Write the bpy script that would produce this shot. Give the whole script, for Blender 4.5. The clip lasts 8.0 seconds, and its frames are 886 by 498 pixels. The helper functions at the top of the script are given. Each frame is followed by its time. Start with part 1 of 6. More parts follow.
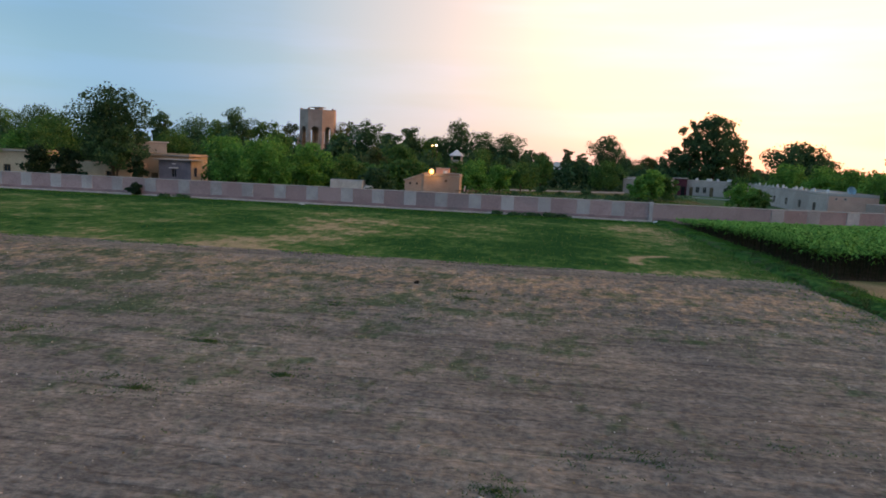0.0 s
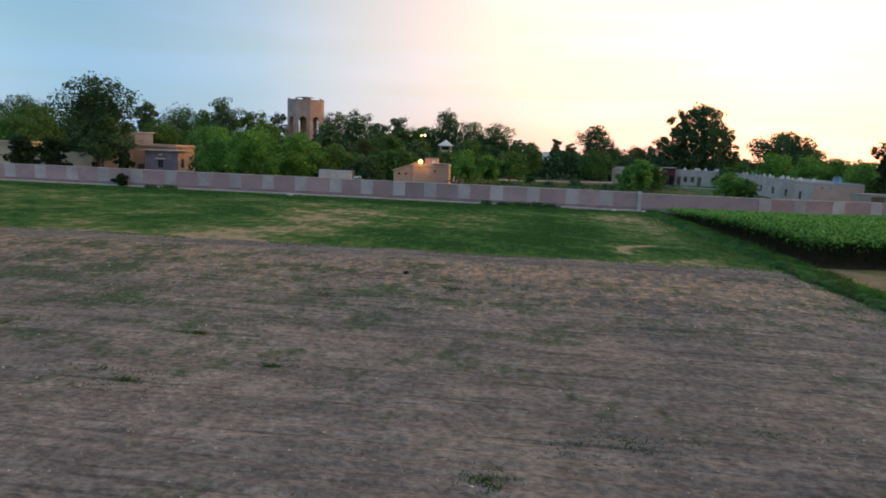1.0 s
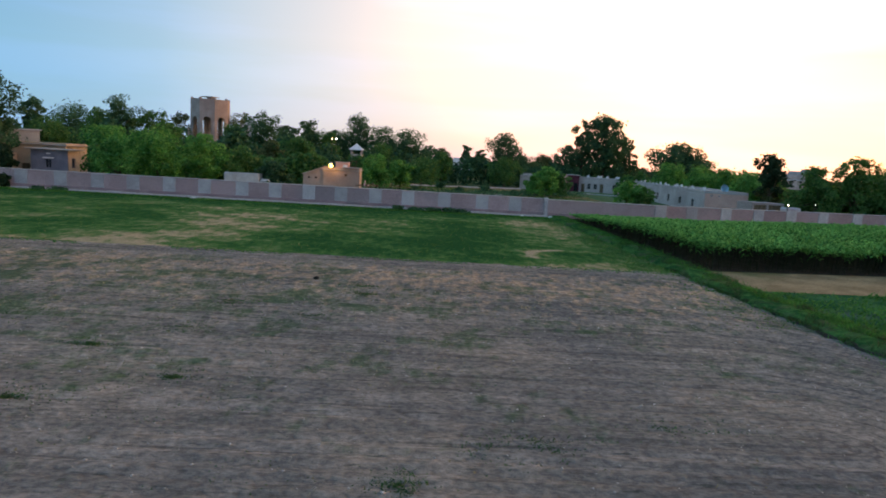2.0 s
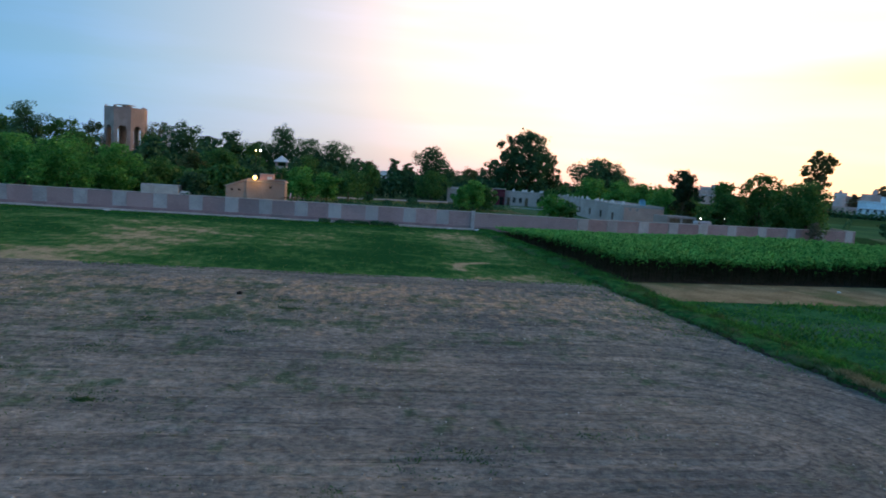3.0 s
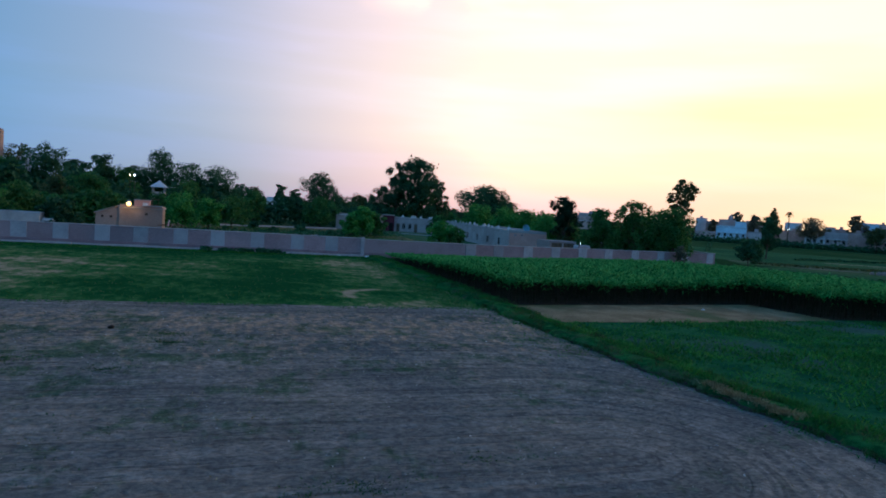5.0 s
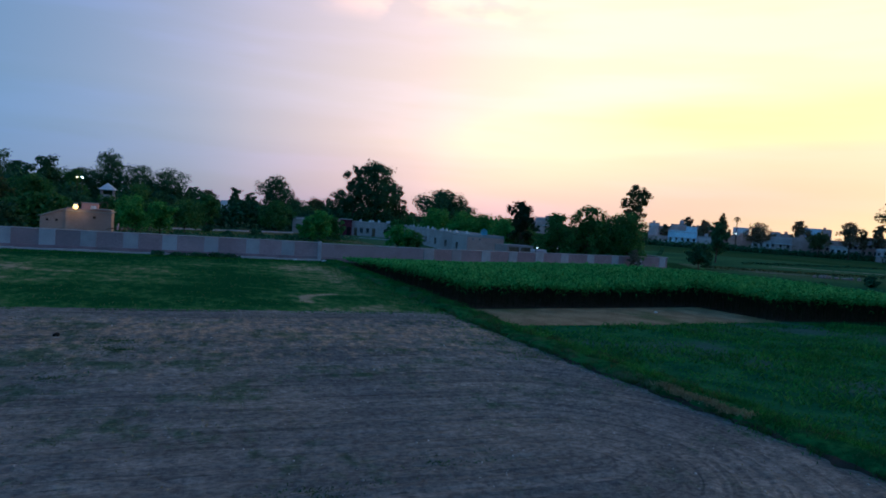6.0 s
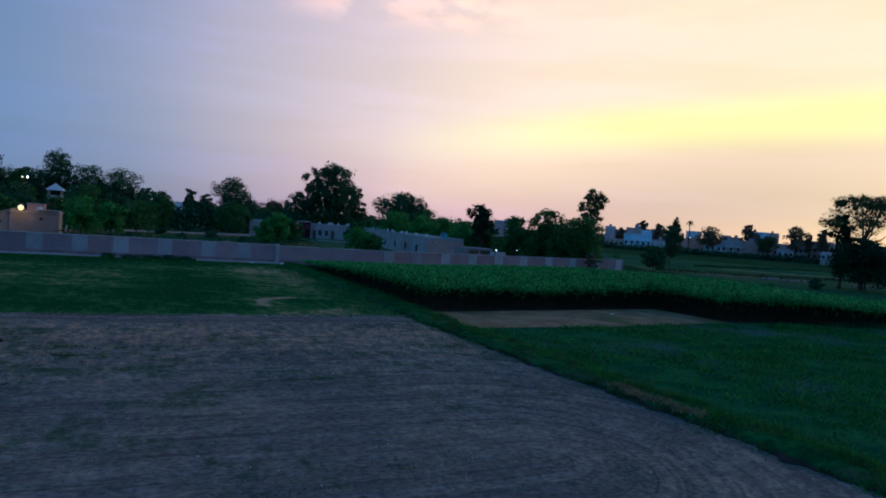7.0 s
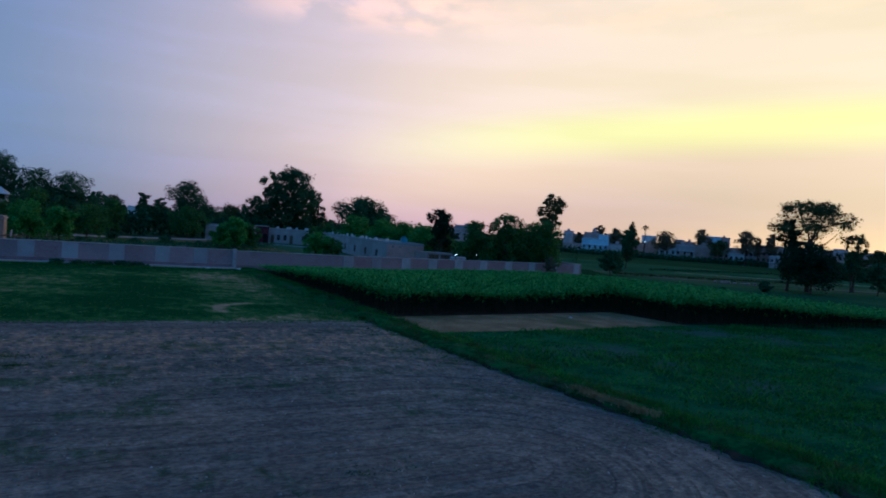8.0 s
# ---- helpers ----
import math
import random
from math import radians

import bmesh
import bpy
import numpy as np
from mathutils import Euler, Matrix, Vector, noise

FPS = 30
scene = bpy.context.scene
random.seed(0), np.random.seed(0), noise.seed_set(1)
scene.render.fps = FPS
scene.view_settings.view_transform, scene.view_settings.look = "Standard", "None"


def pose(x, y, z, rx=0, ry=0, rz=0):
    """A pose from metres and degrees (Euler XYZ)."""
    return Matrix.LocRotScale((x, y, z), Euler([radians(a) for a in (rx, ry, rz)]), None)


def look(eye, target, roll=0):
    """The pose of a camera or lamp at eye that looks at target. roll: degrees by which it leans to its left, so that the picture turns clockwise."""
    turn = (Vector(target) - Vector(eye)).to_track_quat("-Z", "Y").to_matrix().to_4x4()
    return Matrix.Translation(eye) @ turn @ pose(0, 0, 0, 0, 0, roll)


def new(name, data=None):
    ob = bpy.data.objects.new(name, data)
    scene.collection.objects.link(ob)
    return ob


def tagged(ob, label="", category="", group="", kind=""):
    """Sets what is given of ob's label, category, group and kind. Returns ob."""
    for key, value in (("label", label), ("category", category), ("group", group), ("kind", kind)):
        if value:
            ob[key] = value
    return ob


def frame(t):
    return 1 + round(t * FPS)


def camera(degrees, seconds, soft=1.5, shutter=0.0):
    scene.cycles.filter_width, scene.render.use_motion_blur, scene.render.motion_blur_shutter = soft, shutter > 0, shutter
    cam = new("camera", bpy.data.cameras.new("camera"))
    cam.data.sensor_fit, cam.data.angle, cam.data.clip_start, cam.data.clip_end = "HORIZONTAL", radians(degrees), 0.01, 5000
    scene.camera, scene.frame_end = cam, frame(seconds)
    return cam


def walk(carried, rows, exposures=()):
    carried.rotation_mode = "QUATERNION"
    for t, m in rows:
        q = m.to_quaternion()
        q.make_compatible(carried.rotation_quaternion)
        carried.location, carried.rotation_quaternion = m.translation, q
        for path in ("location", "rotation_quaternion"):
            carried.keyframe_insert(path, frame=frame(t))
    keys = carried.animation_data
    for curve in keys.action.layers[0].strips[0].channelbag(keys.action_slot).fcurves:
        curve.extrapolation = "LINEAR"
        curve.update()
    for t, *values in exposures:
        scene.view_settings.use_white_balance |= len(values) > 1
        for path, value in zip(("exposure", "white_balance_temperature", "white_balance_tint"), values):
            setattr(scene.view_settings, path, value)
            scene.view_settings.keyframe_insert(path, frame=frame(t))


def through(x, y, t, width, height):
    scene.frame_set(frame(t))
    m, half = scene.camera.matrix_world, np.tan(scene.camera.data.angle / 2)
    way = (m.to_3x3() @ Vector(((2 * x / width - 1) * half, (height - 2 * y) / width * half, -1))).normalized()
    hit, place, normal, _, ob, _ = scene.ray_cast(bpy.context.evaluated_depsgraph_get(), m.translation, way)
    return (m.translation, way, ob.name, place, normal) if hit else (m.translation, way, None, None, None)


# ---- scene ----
# ---------------------------------------------------------------- camera
cam = camera(68.39, 8.0, soft=1.75, shutter=0.3)
PATH = [
    (0.0, pose(0, 0, 7.2, 82.102, -2.392, 7.850)),
    (0.5, pose(0, 0, 7.2, 81.442, -1.776, 8.735)),
    (1.0, pose(0, 0, 7.2, 81.290, -2.274, 6.887)),
    (1.5, pose(0, 0, 7.2, 81.471, -2.900, 2.686)),
    (3.0, pose(0, 0, 7.2, 83.618, -3.793, -7.153)),
    (3.5, pose(0, 0, 7.2, 84.136, -4.174, -11.308)),
    (4.0, pose(0, 0, 7.2, 85.090, -4.206, -14.050)),
    (4.5, pose(0, 0, 7.2, 86.132, -3.897, -15.301)),
    (6.0, pose(0, 0, 7.2, 87.177, -3.972, -20.533)),
    (6.5, pose(0, 0, 7.2, 87.539, -4.011, -22.166)),
    (7.0, pose(0, 0, 7.2, 87.674, -4.190, -24.075)),
    (7.5, pose(0, 0, 7.2, 88.163, -4.163, -24.837)),
    (8.0, pose(0, 0, 7.2, 88.329, -4.187, -27.575)),
]
EXPOSURES = [
    (0.0, -0.38, 10400, 17), (0.4, -0.31, 10400, 17), (1.0, -0.27, 10400, 17), (1.5, -0.29, 9750, 15), (3.0, -0.63, 6900, 1), (3.5, -0.99, 6150, -1),
    (4.5, -1.17, 5600, -1), (6.0, -1.54, 5150, 0), (7.0, -1.88, 4850, 2), (8.0, -1.95, 4750, 2),
]
walk(cam, PATH, EXPOSURES)

# ---------------------------------------------------------------- world and sun
SUN_AZ, SUN_EL = 64.0, 7.0          # degrees from +Y towards +X, and above the horizon
SUN = Vector((math.sin(radians(SUN_AZ)) * math.cos(radians(SUN_EL)), math.cos(radians(SUN_AZ)) * math.cos(radians(SUN_EL)), math.sin(radians(SUN_EL))))


def ramp(nt, fac, stops, interpolation="EASE"):
    node = nt.nodes.new("ShaderNodeValToRGB")
    node.color_ramp.interpolation = interpolation
    els = node.color_ramp.elements
    while len(els) < len(stops):
        els.new(0.5)
    for el, (pos, col) in zip(els, stops):
        el.position, el.color = pos, (*col, 1)
    nt.links.new(fac, node.inputs[0])
    return node.outputs[0]


def math_node(nt, op, a, b=None, clamp=False):
    node = nt.nodes.new("ShaderNodeMath")
    node.operation, node.use_clamp = op, clamp
    for i, v in enumerate((a, b)):
        if v is None:
            continue
        if isinstance(v, (int, float)):
            node.inputs[i].default_value = v
        else:
            nt.links.new(v, node.inputs[i])
    return node.outputs[0]


def mix_col(nt, fac, a, b, blend="MIX"):
    node = nt.nodes.new("ShaderNodeMix")
    node.data_type, node.blend_type = "RGBA", blend
    for i, v in ((0, fac), (6, a), (7, b)):
        if isinstance(v, (int, float)):
            node.inputs[i].default_value = v
        elif isinstance(v, tuple):
            node.inputs[i].default_value = (*v, 1)
        else:
            nt.links.new(v, node.inputs[i])
    return node.outputs[2]


world = bpy.data.worlds.new("dusk_sky")
scene.world = world
world.use_nodes = True
nt = world.node_tree
nt.nodes.clear()
sky = nt.nodes.new("ShaderNodeTexSky")
sky.sky_type, sky.sun_disc = "NISHITA", False
sky.sun_elevation, sky.sun_rotation = radians(SUN_EL), radians(SUN_AZ)
sky.dust_density, sky.altitude = 0.4, 150
coord = nt.nodes.new("ShaderNodeTexCoord")
sep = nt.nodes.new("ShaderNodeSeparateXYZ")
nt.links.new(coord.outputs["Generated"], sep.inputs[0])
dot = nt.nodes.new("ShaderNodeVectorMath")
dot.operation = "DOT_PRODUCT"
dot.inputs[1].default_value = (math.sin(radians(SUN_AZ)), math.cos(radians(SUN_AZ)), 0)
nt.links.new(coord.outputs["Generated"], dot.inputs[0])
side = math_node(nt, "MULTIPLY_ADD", dot.outputs["Value"], 0.5, True)   # -1..1 to 0..1
side.node.inputs[2].default_value = 0.5
SC = 8.0   # the dusty haze's radiance is SC times the ramps' colours
STOPS = (0.0, 0.38, 0.53, 0.60, 0.67, 0.745, 0.845, 0.90, 0.945, 1.0)


def band(*cols):
    """One level of the haze, from the far side of the sky round to the sun."""
    return ramp(nt, side, [(p, tuple(v / 2 for v in c)) for p, c in zip(STOPS, cols)], "B_SPLINE")


low = band((.18, .29, .44), (.010, .105, .255), (.045, .142, .30), (.12, .165, .27), (.155, .172, .252), (.25, .205, .262), (.55, .286, .318), (.69, .348, .325), (.73, .392, .305), (.58, .334, .188))
peach = band((.18, .29, .44), (.000, .098, .250), (.060, .155, .31), (.14, .185, .29), (.19, .206, .293), (.33, .270, .322), (.79, .430, .370), (1.04, .605, .352), (1.01, .578, .320), (.80, .465, .238))
gold = band((.17, .29, .45), (.000, .095, .245), (.080, .168, .31), (.150, .198, .298), (.215, .230, .315), (.40, .315, .348), (.88, .51, .385), (1.12, .765, .360), (1.12, .840, .260), (1.12, .830, .220))
top = band((.14, .25, .42), (.000, .092, .240), (.085, .168, .31), (.160, .203, .305), (.24, .245, .328), (.45, .345, .372), (.87, .545, .420), (1.10, .68, .415), (1.10, .700, .385), (1.06, .69, .320))
tilted = math_node(nt, "SUBTRACT", sep.outputs[2], math_node(nt, "MULTIPLY_ADD", math_node(nt, "MAXIMUM", side, 0.86), 0.47))
tilted.node.inputs[1].links[0].from_node.inputs[2].default_value = -0.444


def rise(z0, z1):
    node = nt.nodes.new("ShaderNodeMapRange")
    node.interpolation_type = "SMOOTHSTEP"
    node.inputs[1].default_value, node.inputs[2].default_value = z0, z1
    nt.links.new(tilted, node.inputs[0])
    return node.outputs[0]


haze = mix_col(nt, rise(0.158, 0.205), mix_col(nt, rise(0.100, 0.155), mix_col(nt, rise(0.02, 0.11), low, peach), gold), top)
# thin streaks of cloud low in the haze
mapc = nt.nodes.new("ShaderNodeMapping")
mapc.inputs["Scale"].default_value = (1.6, 1.6, 14.0)
nt.links.new(coord.outputs["Generated"], mapc.inputs[0])
cn = nt.nodes.new("ShaderNodeTexNoise")
cn.inputs["Scale"].default_value, cn.inputs["Detail"].default_value = 1.7, 4.0
nt.links.new(mapc.outputs[0], cn.inputs["Vector"])
streak = ramp(nt, cn.outputs[0], [(0.35, (.975, .975, .93)), (0.65, (1.03, 1.03, 1.07))])
haze = mix_col(nt, 1.0, haze, streak, "MULTIPLY")
# a few small clouds higher up
mapd = nt.nodes.new("ShaderNodeMapping")
mapd.inputs["Scale"].default_value = (1.0, 1.0, 2.4)
nt.links.new(coord.outputs["Generated"], mapd.inputs[0])
cd = nt.nodes.new("ShaderNodeTexNoise")
cd.inputs["Scale"].default_value, cd.inputs["Detail"].default_value = 13.0, 3.0
nt.links.new(mapd.outputs[0], cd.inputs["Vector"])
puff = ramp(nt, cd.outputs[0], [(0.42, (1, 1, 1)), (0.62, (1.50, 1.28, 1.10))])
puff = mix_col(nt, ramp(nt, side, [(0.76, (0, 0, 0)), (0.80, (1, 1, 1)), (0.86, (.8, .8, .8)), (0.91, (.12, .12, .12))]), (1.0, 1.0, 1.0), puff)
hi = nt.nodes.new("ShaderNodeMapRange")
hi.interpolation_type = "SMOOTHSTEP"
hi.inputs[1].default_value, hi.inputs[2].default_value = 0.268, 0.305
nt.links.new(sep.outputs[2], hi.inputs[0])
haze = mix_col(nt, 1.0, haze, mix_col(nt, hi.outputs[0], (1.0, 1.0, 1.0), puff), "MULTIPLY")
up = nt.nodes.new("ShaderNodeMapRange")
up.interpolation_type = "SMOOTHSTEP"
up.inputs[1].default_value, up.inputs[2].default_value = 0.37, 0.70
nt.links.new(sep.outputs[2], up.inputs[0])
haze = mix_col(nt, up.outputs[0], haze, (.020, .07, .15))
bg1, bg2, addw, outw = (nt.nodes.new(n) for n in ("ShaderNodeBackground", "ShaderNodeBackground", "ShaderNodeAddShader", "ShaderNodeOutputWorld"))
nt.links.new(sky.outputs[0], bg1.inputs[0])
bg1.inputs[1].default_value = 0.05
nt.links.new(haze, bg2.inputs[0])
bg2.inputs[1].default_value = SC
nt.links.new(bg1.outputs[0], addw.inputs[0])
nt.links.new(bg2.outputs[0], addw.inputs[1])
nt.links.new(addw.outputs[0], outw.inputs[0])

sun_data = bpy.data.lights.new("sun", "SUN")
sun_data.energy, sun_data.angle, sun_data.color = 0.35, radians(12), (1.0, 0.62, 0.36)
sun_ob = new("sun", sun_data)
sun_ob.matrix_world = look(SUN * 50, (0, 0, 0))

# ---------------------------------------------------------------- materials


def surface(name, c1, c2, scale=1.0, c3=None, rough=0.9, bump=0.3, fine=30.0, stretch=(1, 1, 1), per=None, vary=0.25, metal=0.0, spec=0.12):
    """A rough procedural surface: two colours mixed at two scales, stains of a third, fine relief. per: 'object' or 'island' varies the value piece by piece."""
    m = bpy.data.materials.new(name)
    m.use_nodes = True
    t = m.node_tree
    b = t.nodes["Principled BSDF"]
    tc = t.nodes.new("ShaderNodeTexCoord")
    geo = t.nodes.new("ShaderNodeNewGeometry")
    mp = t.nodes.new("ShaderNodeMapping")
    mp.inputs["Scale"].default_value = stretch
    t.links.new(geo.outputs["Position"], mp.inputs[0])
    n1, n2, n3 = (t.nodes.new("ShaderNodeTexNoise") for _ in range(3))
    for n, s, d in ((n1, scale, 5), (n2, fine, 4), (n3, scale * 0.31, 3)):
        n.inputs["Scale"].default_value, n.inputs["Detail"].default_value = s, d
        t.links.new(mp.outputs[0], n.inputs["Vector"])
    col = mix_col(t, ramp(t, n1.outputs[0], [(0.36, (0, 0, 0)), (0.64, (1, 1, 1))]), c1, c2)
    if c3:
        col = mix_col(t, ramp(t, n3.outputs[0], [(0.52, (0, 0, 0)), (0.66, (.8, .8, .8))]), col, c3)
    col = mix_col(t, 0.55, col, ramp(t, n2.outputs[0], [(0.25, (.55, .55, .55)), (0.75, (1.35, 1.35, 1.35))]), "MULTIPLY")
    if per:
        if per == "object":
            src = t.nodes.new("ShaderNodeObjectInfo").outputs["Random"]
        else:
            src = geo.outputs["Random Per Island"]
        col = mix_col(t, 1.0, col, ramp(t, src, [(0.0, (1 - vary,) * 3), (1.0, (1 + vary,) * 3)], "LINEAR"), "MULTIPLY")
    t.links.new(col, b.inputs["Base Color"])
    b.inputs["Roughness"].default_value = rough
    b.inputs["Metallic"].default_value = metal
    b.inputs["Specular IOR Level"].default_value = spec
    if bump:
        bp = t.nodes.new("ShaderNodeBump")
        bp.inputs["Strength"].default_value, bp.inputs["Distance"].default_value = bump, 0.05
        t.links.new(n2.outputs[0], bp.inputs["Height"])
        t.links.new(bp.outputs[0], b.inputs["Normal"])
    return m


def foliage(name, dark, light, dry=None, through=0.42, sheen=0.015):
    """Leaves: each one of its own shade, light passing through them a little."""
    m = bpy.data.materials.new(name)
    m.use_nodes = True
    t = m.node_tree
    t.nodes.clear()
    geo = t.nodes.new("ShaderNodeNewGeometry")
    noi = t.nodes.new("ShaderNodeTexNoise")
    noi.inputs["Scale"].default_value, noi.inputs["Detail"].default_value = 0.45, 3
    t.links.new(geo.outputs["Position"], noi.inputs["Vector"])
    stops = [(0.0, dark), (0.75, light)] + ([(0.97, dry)] if dry else [])
    col = ramp(t, geo.outputs["Random Per Island"], stops, "LINEAR")
    col = mix_col(t, 0.7, col, ramp(t, noi.outputs[0], [(0.3, (.55, .6, .55)), (0.7, (1.35, 1.3, 1.2))]), "MULTIPLY")
    d, tr, mx, out = (t.nodes.new(n) for n in ("ShaderNodeBsdfDiffuse", "ShaderNodeBsdfTranslucent", "ShaderNodeMixShader", "ShaderNodeOutputMaterial"))
    t.links.new(col, d.inputs[0])
    t.links.new(col, tr.inputs[0])
    mx.inputs[0].default_value = through
    t.links.new(d.outputs[0], mx.inputs[1])
    t.links.new(tr.outputs[0], mx.inputs[2])
    # a thin waxy sheen
    gl, mg = t.nodes.new("ShaderNodeBsdfGlossy"), t.nodes.new("ShaderNodeMixShader")
    gl.inputs["Roughness"].default_value, mg.inputs[0].default_value = 0.45, sheen
    t.links.new(mx.outputs[0], mg.inputs[1])
    t.links.new(gl.outputs[0], mg.inputs[2])
    t.links.new(mg.outputs[0], out.inputs[0])
    return m


def glow(name, colour, strength):
    m = bpy.data.materials.new(name)
    m.use_nodes = True
    b = m.node_tree.nodes["Principled BSDF"]
    b.inputs["Base Color"].default_value = (*colour, 1)
    b.inputs["Emission Color"].default_value = (*colour, 1)
    b.inputs["Emission Strength"].default_value = strength
    return m




def soil_material():
    """Ploughed soil: streaks that run with the furrows, painted furrow shade, straw and thin green growth in patches,
    crumbly relief.
    """
    m = bpy.data.materials.new("ploughed_soil")
    m.use_nodes = True
    t = m.node_tree
    b = t.nodes["Principled BSDF"]
    at = t.nodes.new("ShaderNodeAttribute")
    at.attribute_name = "furrow"
    geo = t.nodes.new("ShaderNodeNewGeometry")

    def noise_at(src, scale, stretch, detail=5, rough=0.55):
        mp = t.nodes.new("ShaderNodeMapping")
        mp.inputs["Scale"].default_value = stretch
        t.links.new(src, mp.inputs[0])
        nz = t.nodes.new("ShaderNodeTexNoise")
        nz.inputs["Scale"].default_value, nz.inputs["Detail"].default_value, nz.inputs["Roughness"].default_value = scale, detail, rough
        t.links.new(mp.outputs[0], nz.inputs["Vector"])
        return nz.outputs[0]

    streak_ = noise_at(at.outputs["Vector"], 1.0, (0.13, 2.9, 1), 4, 0.6)
    fleck = noise_at(at.outputs["Vector"], 1.0, (1.1, 5.5, 1), 4, 0.6)
    wide = noise_at(at.outputs["Vector"], 1.0, (0.05, 0.55, 1), 3, 0.5)
    mottle = noise_at(geo.outputs["Position"], 1.0, (.9, 1.0, 1), 4, 0.6)
    broad = noise_at(geo.outputs["Position"], 0.12, (1, 1, 1), 3)
    weeds = noise_at(geo.outputs["Position"], 1.2, (1.1, .62, 1), 6, 0.70)
    straw = noise_at(geo.outputs["Position"], 1.4, (1.1, .62, 1), 5, 0.64)
    grain = noise_at(geo.outputs["Position"], 5.0, (.8, 1.1, 1), 5, 0.65)
    sx = t.nodes.new("ShaderNodeSeparateXYZ")
    t.links.new(geo.outputs["Position"], sx.inputs[0])
    # a tamped strip runs along the far edge
    tamped = math_node(t, "MULTIPLY", math_node(t, "SUBTRACT", sx.outputs[1], 41.6), 0.9, True)
    loose = math_node(t, "SUBTRACT", 1.0, tamped)
    smooth_far = math_node(t, "MULTIPLY_ADD", math_node(t, "ABSOLUTE", math_node(t, "SUBTRACT", sx.outputs[1], 38.0)), -0.017)
    smooth_far.node.inputs[2].default_value = 0.12
    col = mix_col(t, ramp(t, mottle, [(0.36, (0, 0, 0)), (0.64, (1, 1, 1))]), (.176, .152, .132), (.262, .222, .190))
    col = mix_col(t, ramp(t, wide, [(0.38, (.6, .6, .6)), (0.56, (0, 0, 0))]), col, (.138, .122, .108))
    col = mix_col(t, ramp(t, streak_, [(0.55, (0, 0, 0)), (0.65, (.72, .72, .72))]), col, (.104, .090, .078))
    # furrow shadows painted as dark trough lines where the plough turned, along the bank
    sv = t.nodes.new("ShaderNodeSeparateXYZ")
    t.links.new(at.outputs["Vector"], sv.inputs[0])
    phase = math_node(t, "ADD", math_node(t, "MULTIPLY", sv.outputs[1], 7.5), math_node(t, "MULTIPLY", wide, 14.0))
    turn = math_node(t, "MULTIPLY", math_node(t, "SUBTRACT", sx.outputs[0], 1.0), 0.12, True)
    furrow_shade = math_node(t, "MULTIPLY", ramp(t, math_node(t, "SINE", phase), [(0.66, (0, 0, 0)), (0.99, (.42, .42, .42))]), turn)
    col = mix_col(t, furrow_shade, col, (.086, .080, .076))
    chaff = math_node(t, "MULTIPLY", ramp(t, math_node(t, "ADD", straw, smooth_far), [(0.50, (0, 0, 0)), (0.74, (.8, .8, .8))]), loose)
    col = mix_col(t, chaff, col, (.440, .285, .185))
    col = mix_col(t, math_node(t, "MULTIPLY", ramp(t, fleck, [(0.60, (0, 0, 0)), (0.69, (.8, .8, .8))]), loose), col, (.074, .074, .062))
    # growth is thicker towards the west and the far edge
    west = math_node(t, "MULTIPLY_ADD", sx.outputs[0], -0.0030)
    west.node.inputs[2].default_value = 0.02
    far = math_node(t, "MULTIPLY", math_node(t, "ABSOLUTE", math_node(t, "SUBTRACT", sx.outputs[1], 33.0)), -0.0075)
    patch = math_node(t, "MULTIPLY_ADD", noise_at(geo.outputs["Position"], 0.24, (1, 1.3, 1), 3), 0.95)
    patch.node.inputs[2].default_value = -0.52
    wsum = math_node(t, "ADD", math_node(t, "ADD", weeds, patch), math_node(t, "ADD", math_node(t, "MINIMUM", west, 0.09), far))
    green = math_node(t, "MULTIPLY", ramp(t, wsum, [(0.40, (0, 0, 0)), (0.66, (.85, .85, .85))]), loose)
    col = mix_col(t, green, col, (.062, .096, .052))
    col = mix_col(t, 0.6, col, ramp(t, broad, [(0.3, (.70, .74, .80)), (0.7, (1.28, 1.18, 1.08))]), "MULTIPLY")
    col = mix_col(t, 0.75, col, ramp(t, grain, [(0.28, (.52, .52, .54)), (0.72, (1.50, 1.48, 1.46))]), "MULTIPLY")
    t.links.new(col, b.inputs["Base Color"])
    b.inputs["Roughness"].default_value = 0.95
    b.inputs["Specular IOR Level"].default_value = 0.0
    bp = t.nodes.new("ShaderNodeBump")
    bp.inputs["Strength"].default_value, bp.inputs["Distance"].default_value = 1.0, 0.09
    t.links.new(grain, bp.inputs["Height"])
    t.links.new(bp.outputs[0], b.inputs["Normal"])
    return m


M_SOIL = soil_material()
M_DRY = surface("dry_earth", (.215, .150, .085), (.30, .215, .125), 0.5, (.115, .125, .055), bump=0.7, fine=6, spec=0.0)


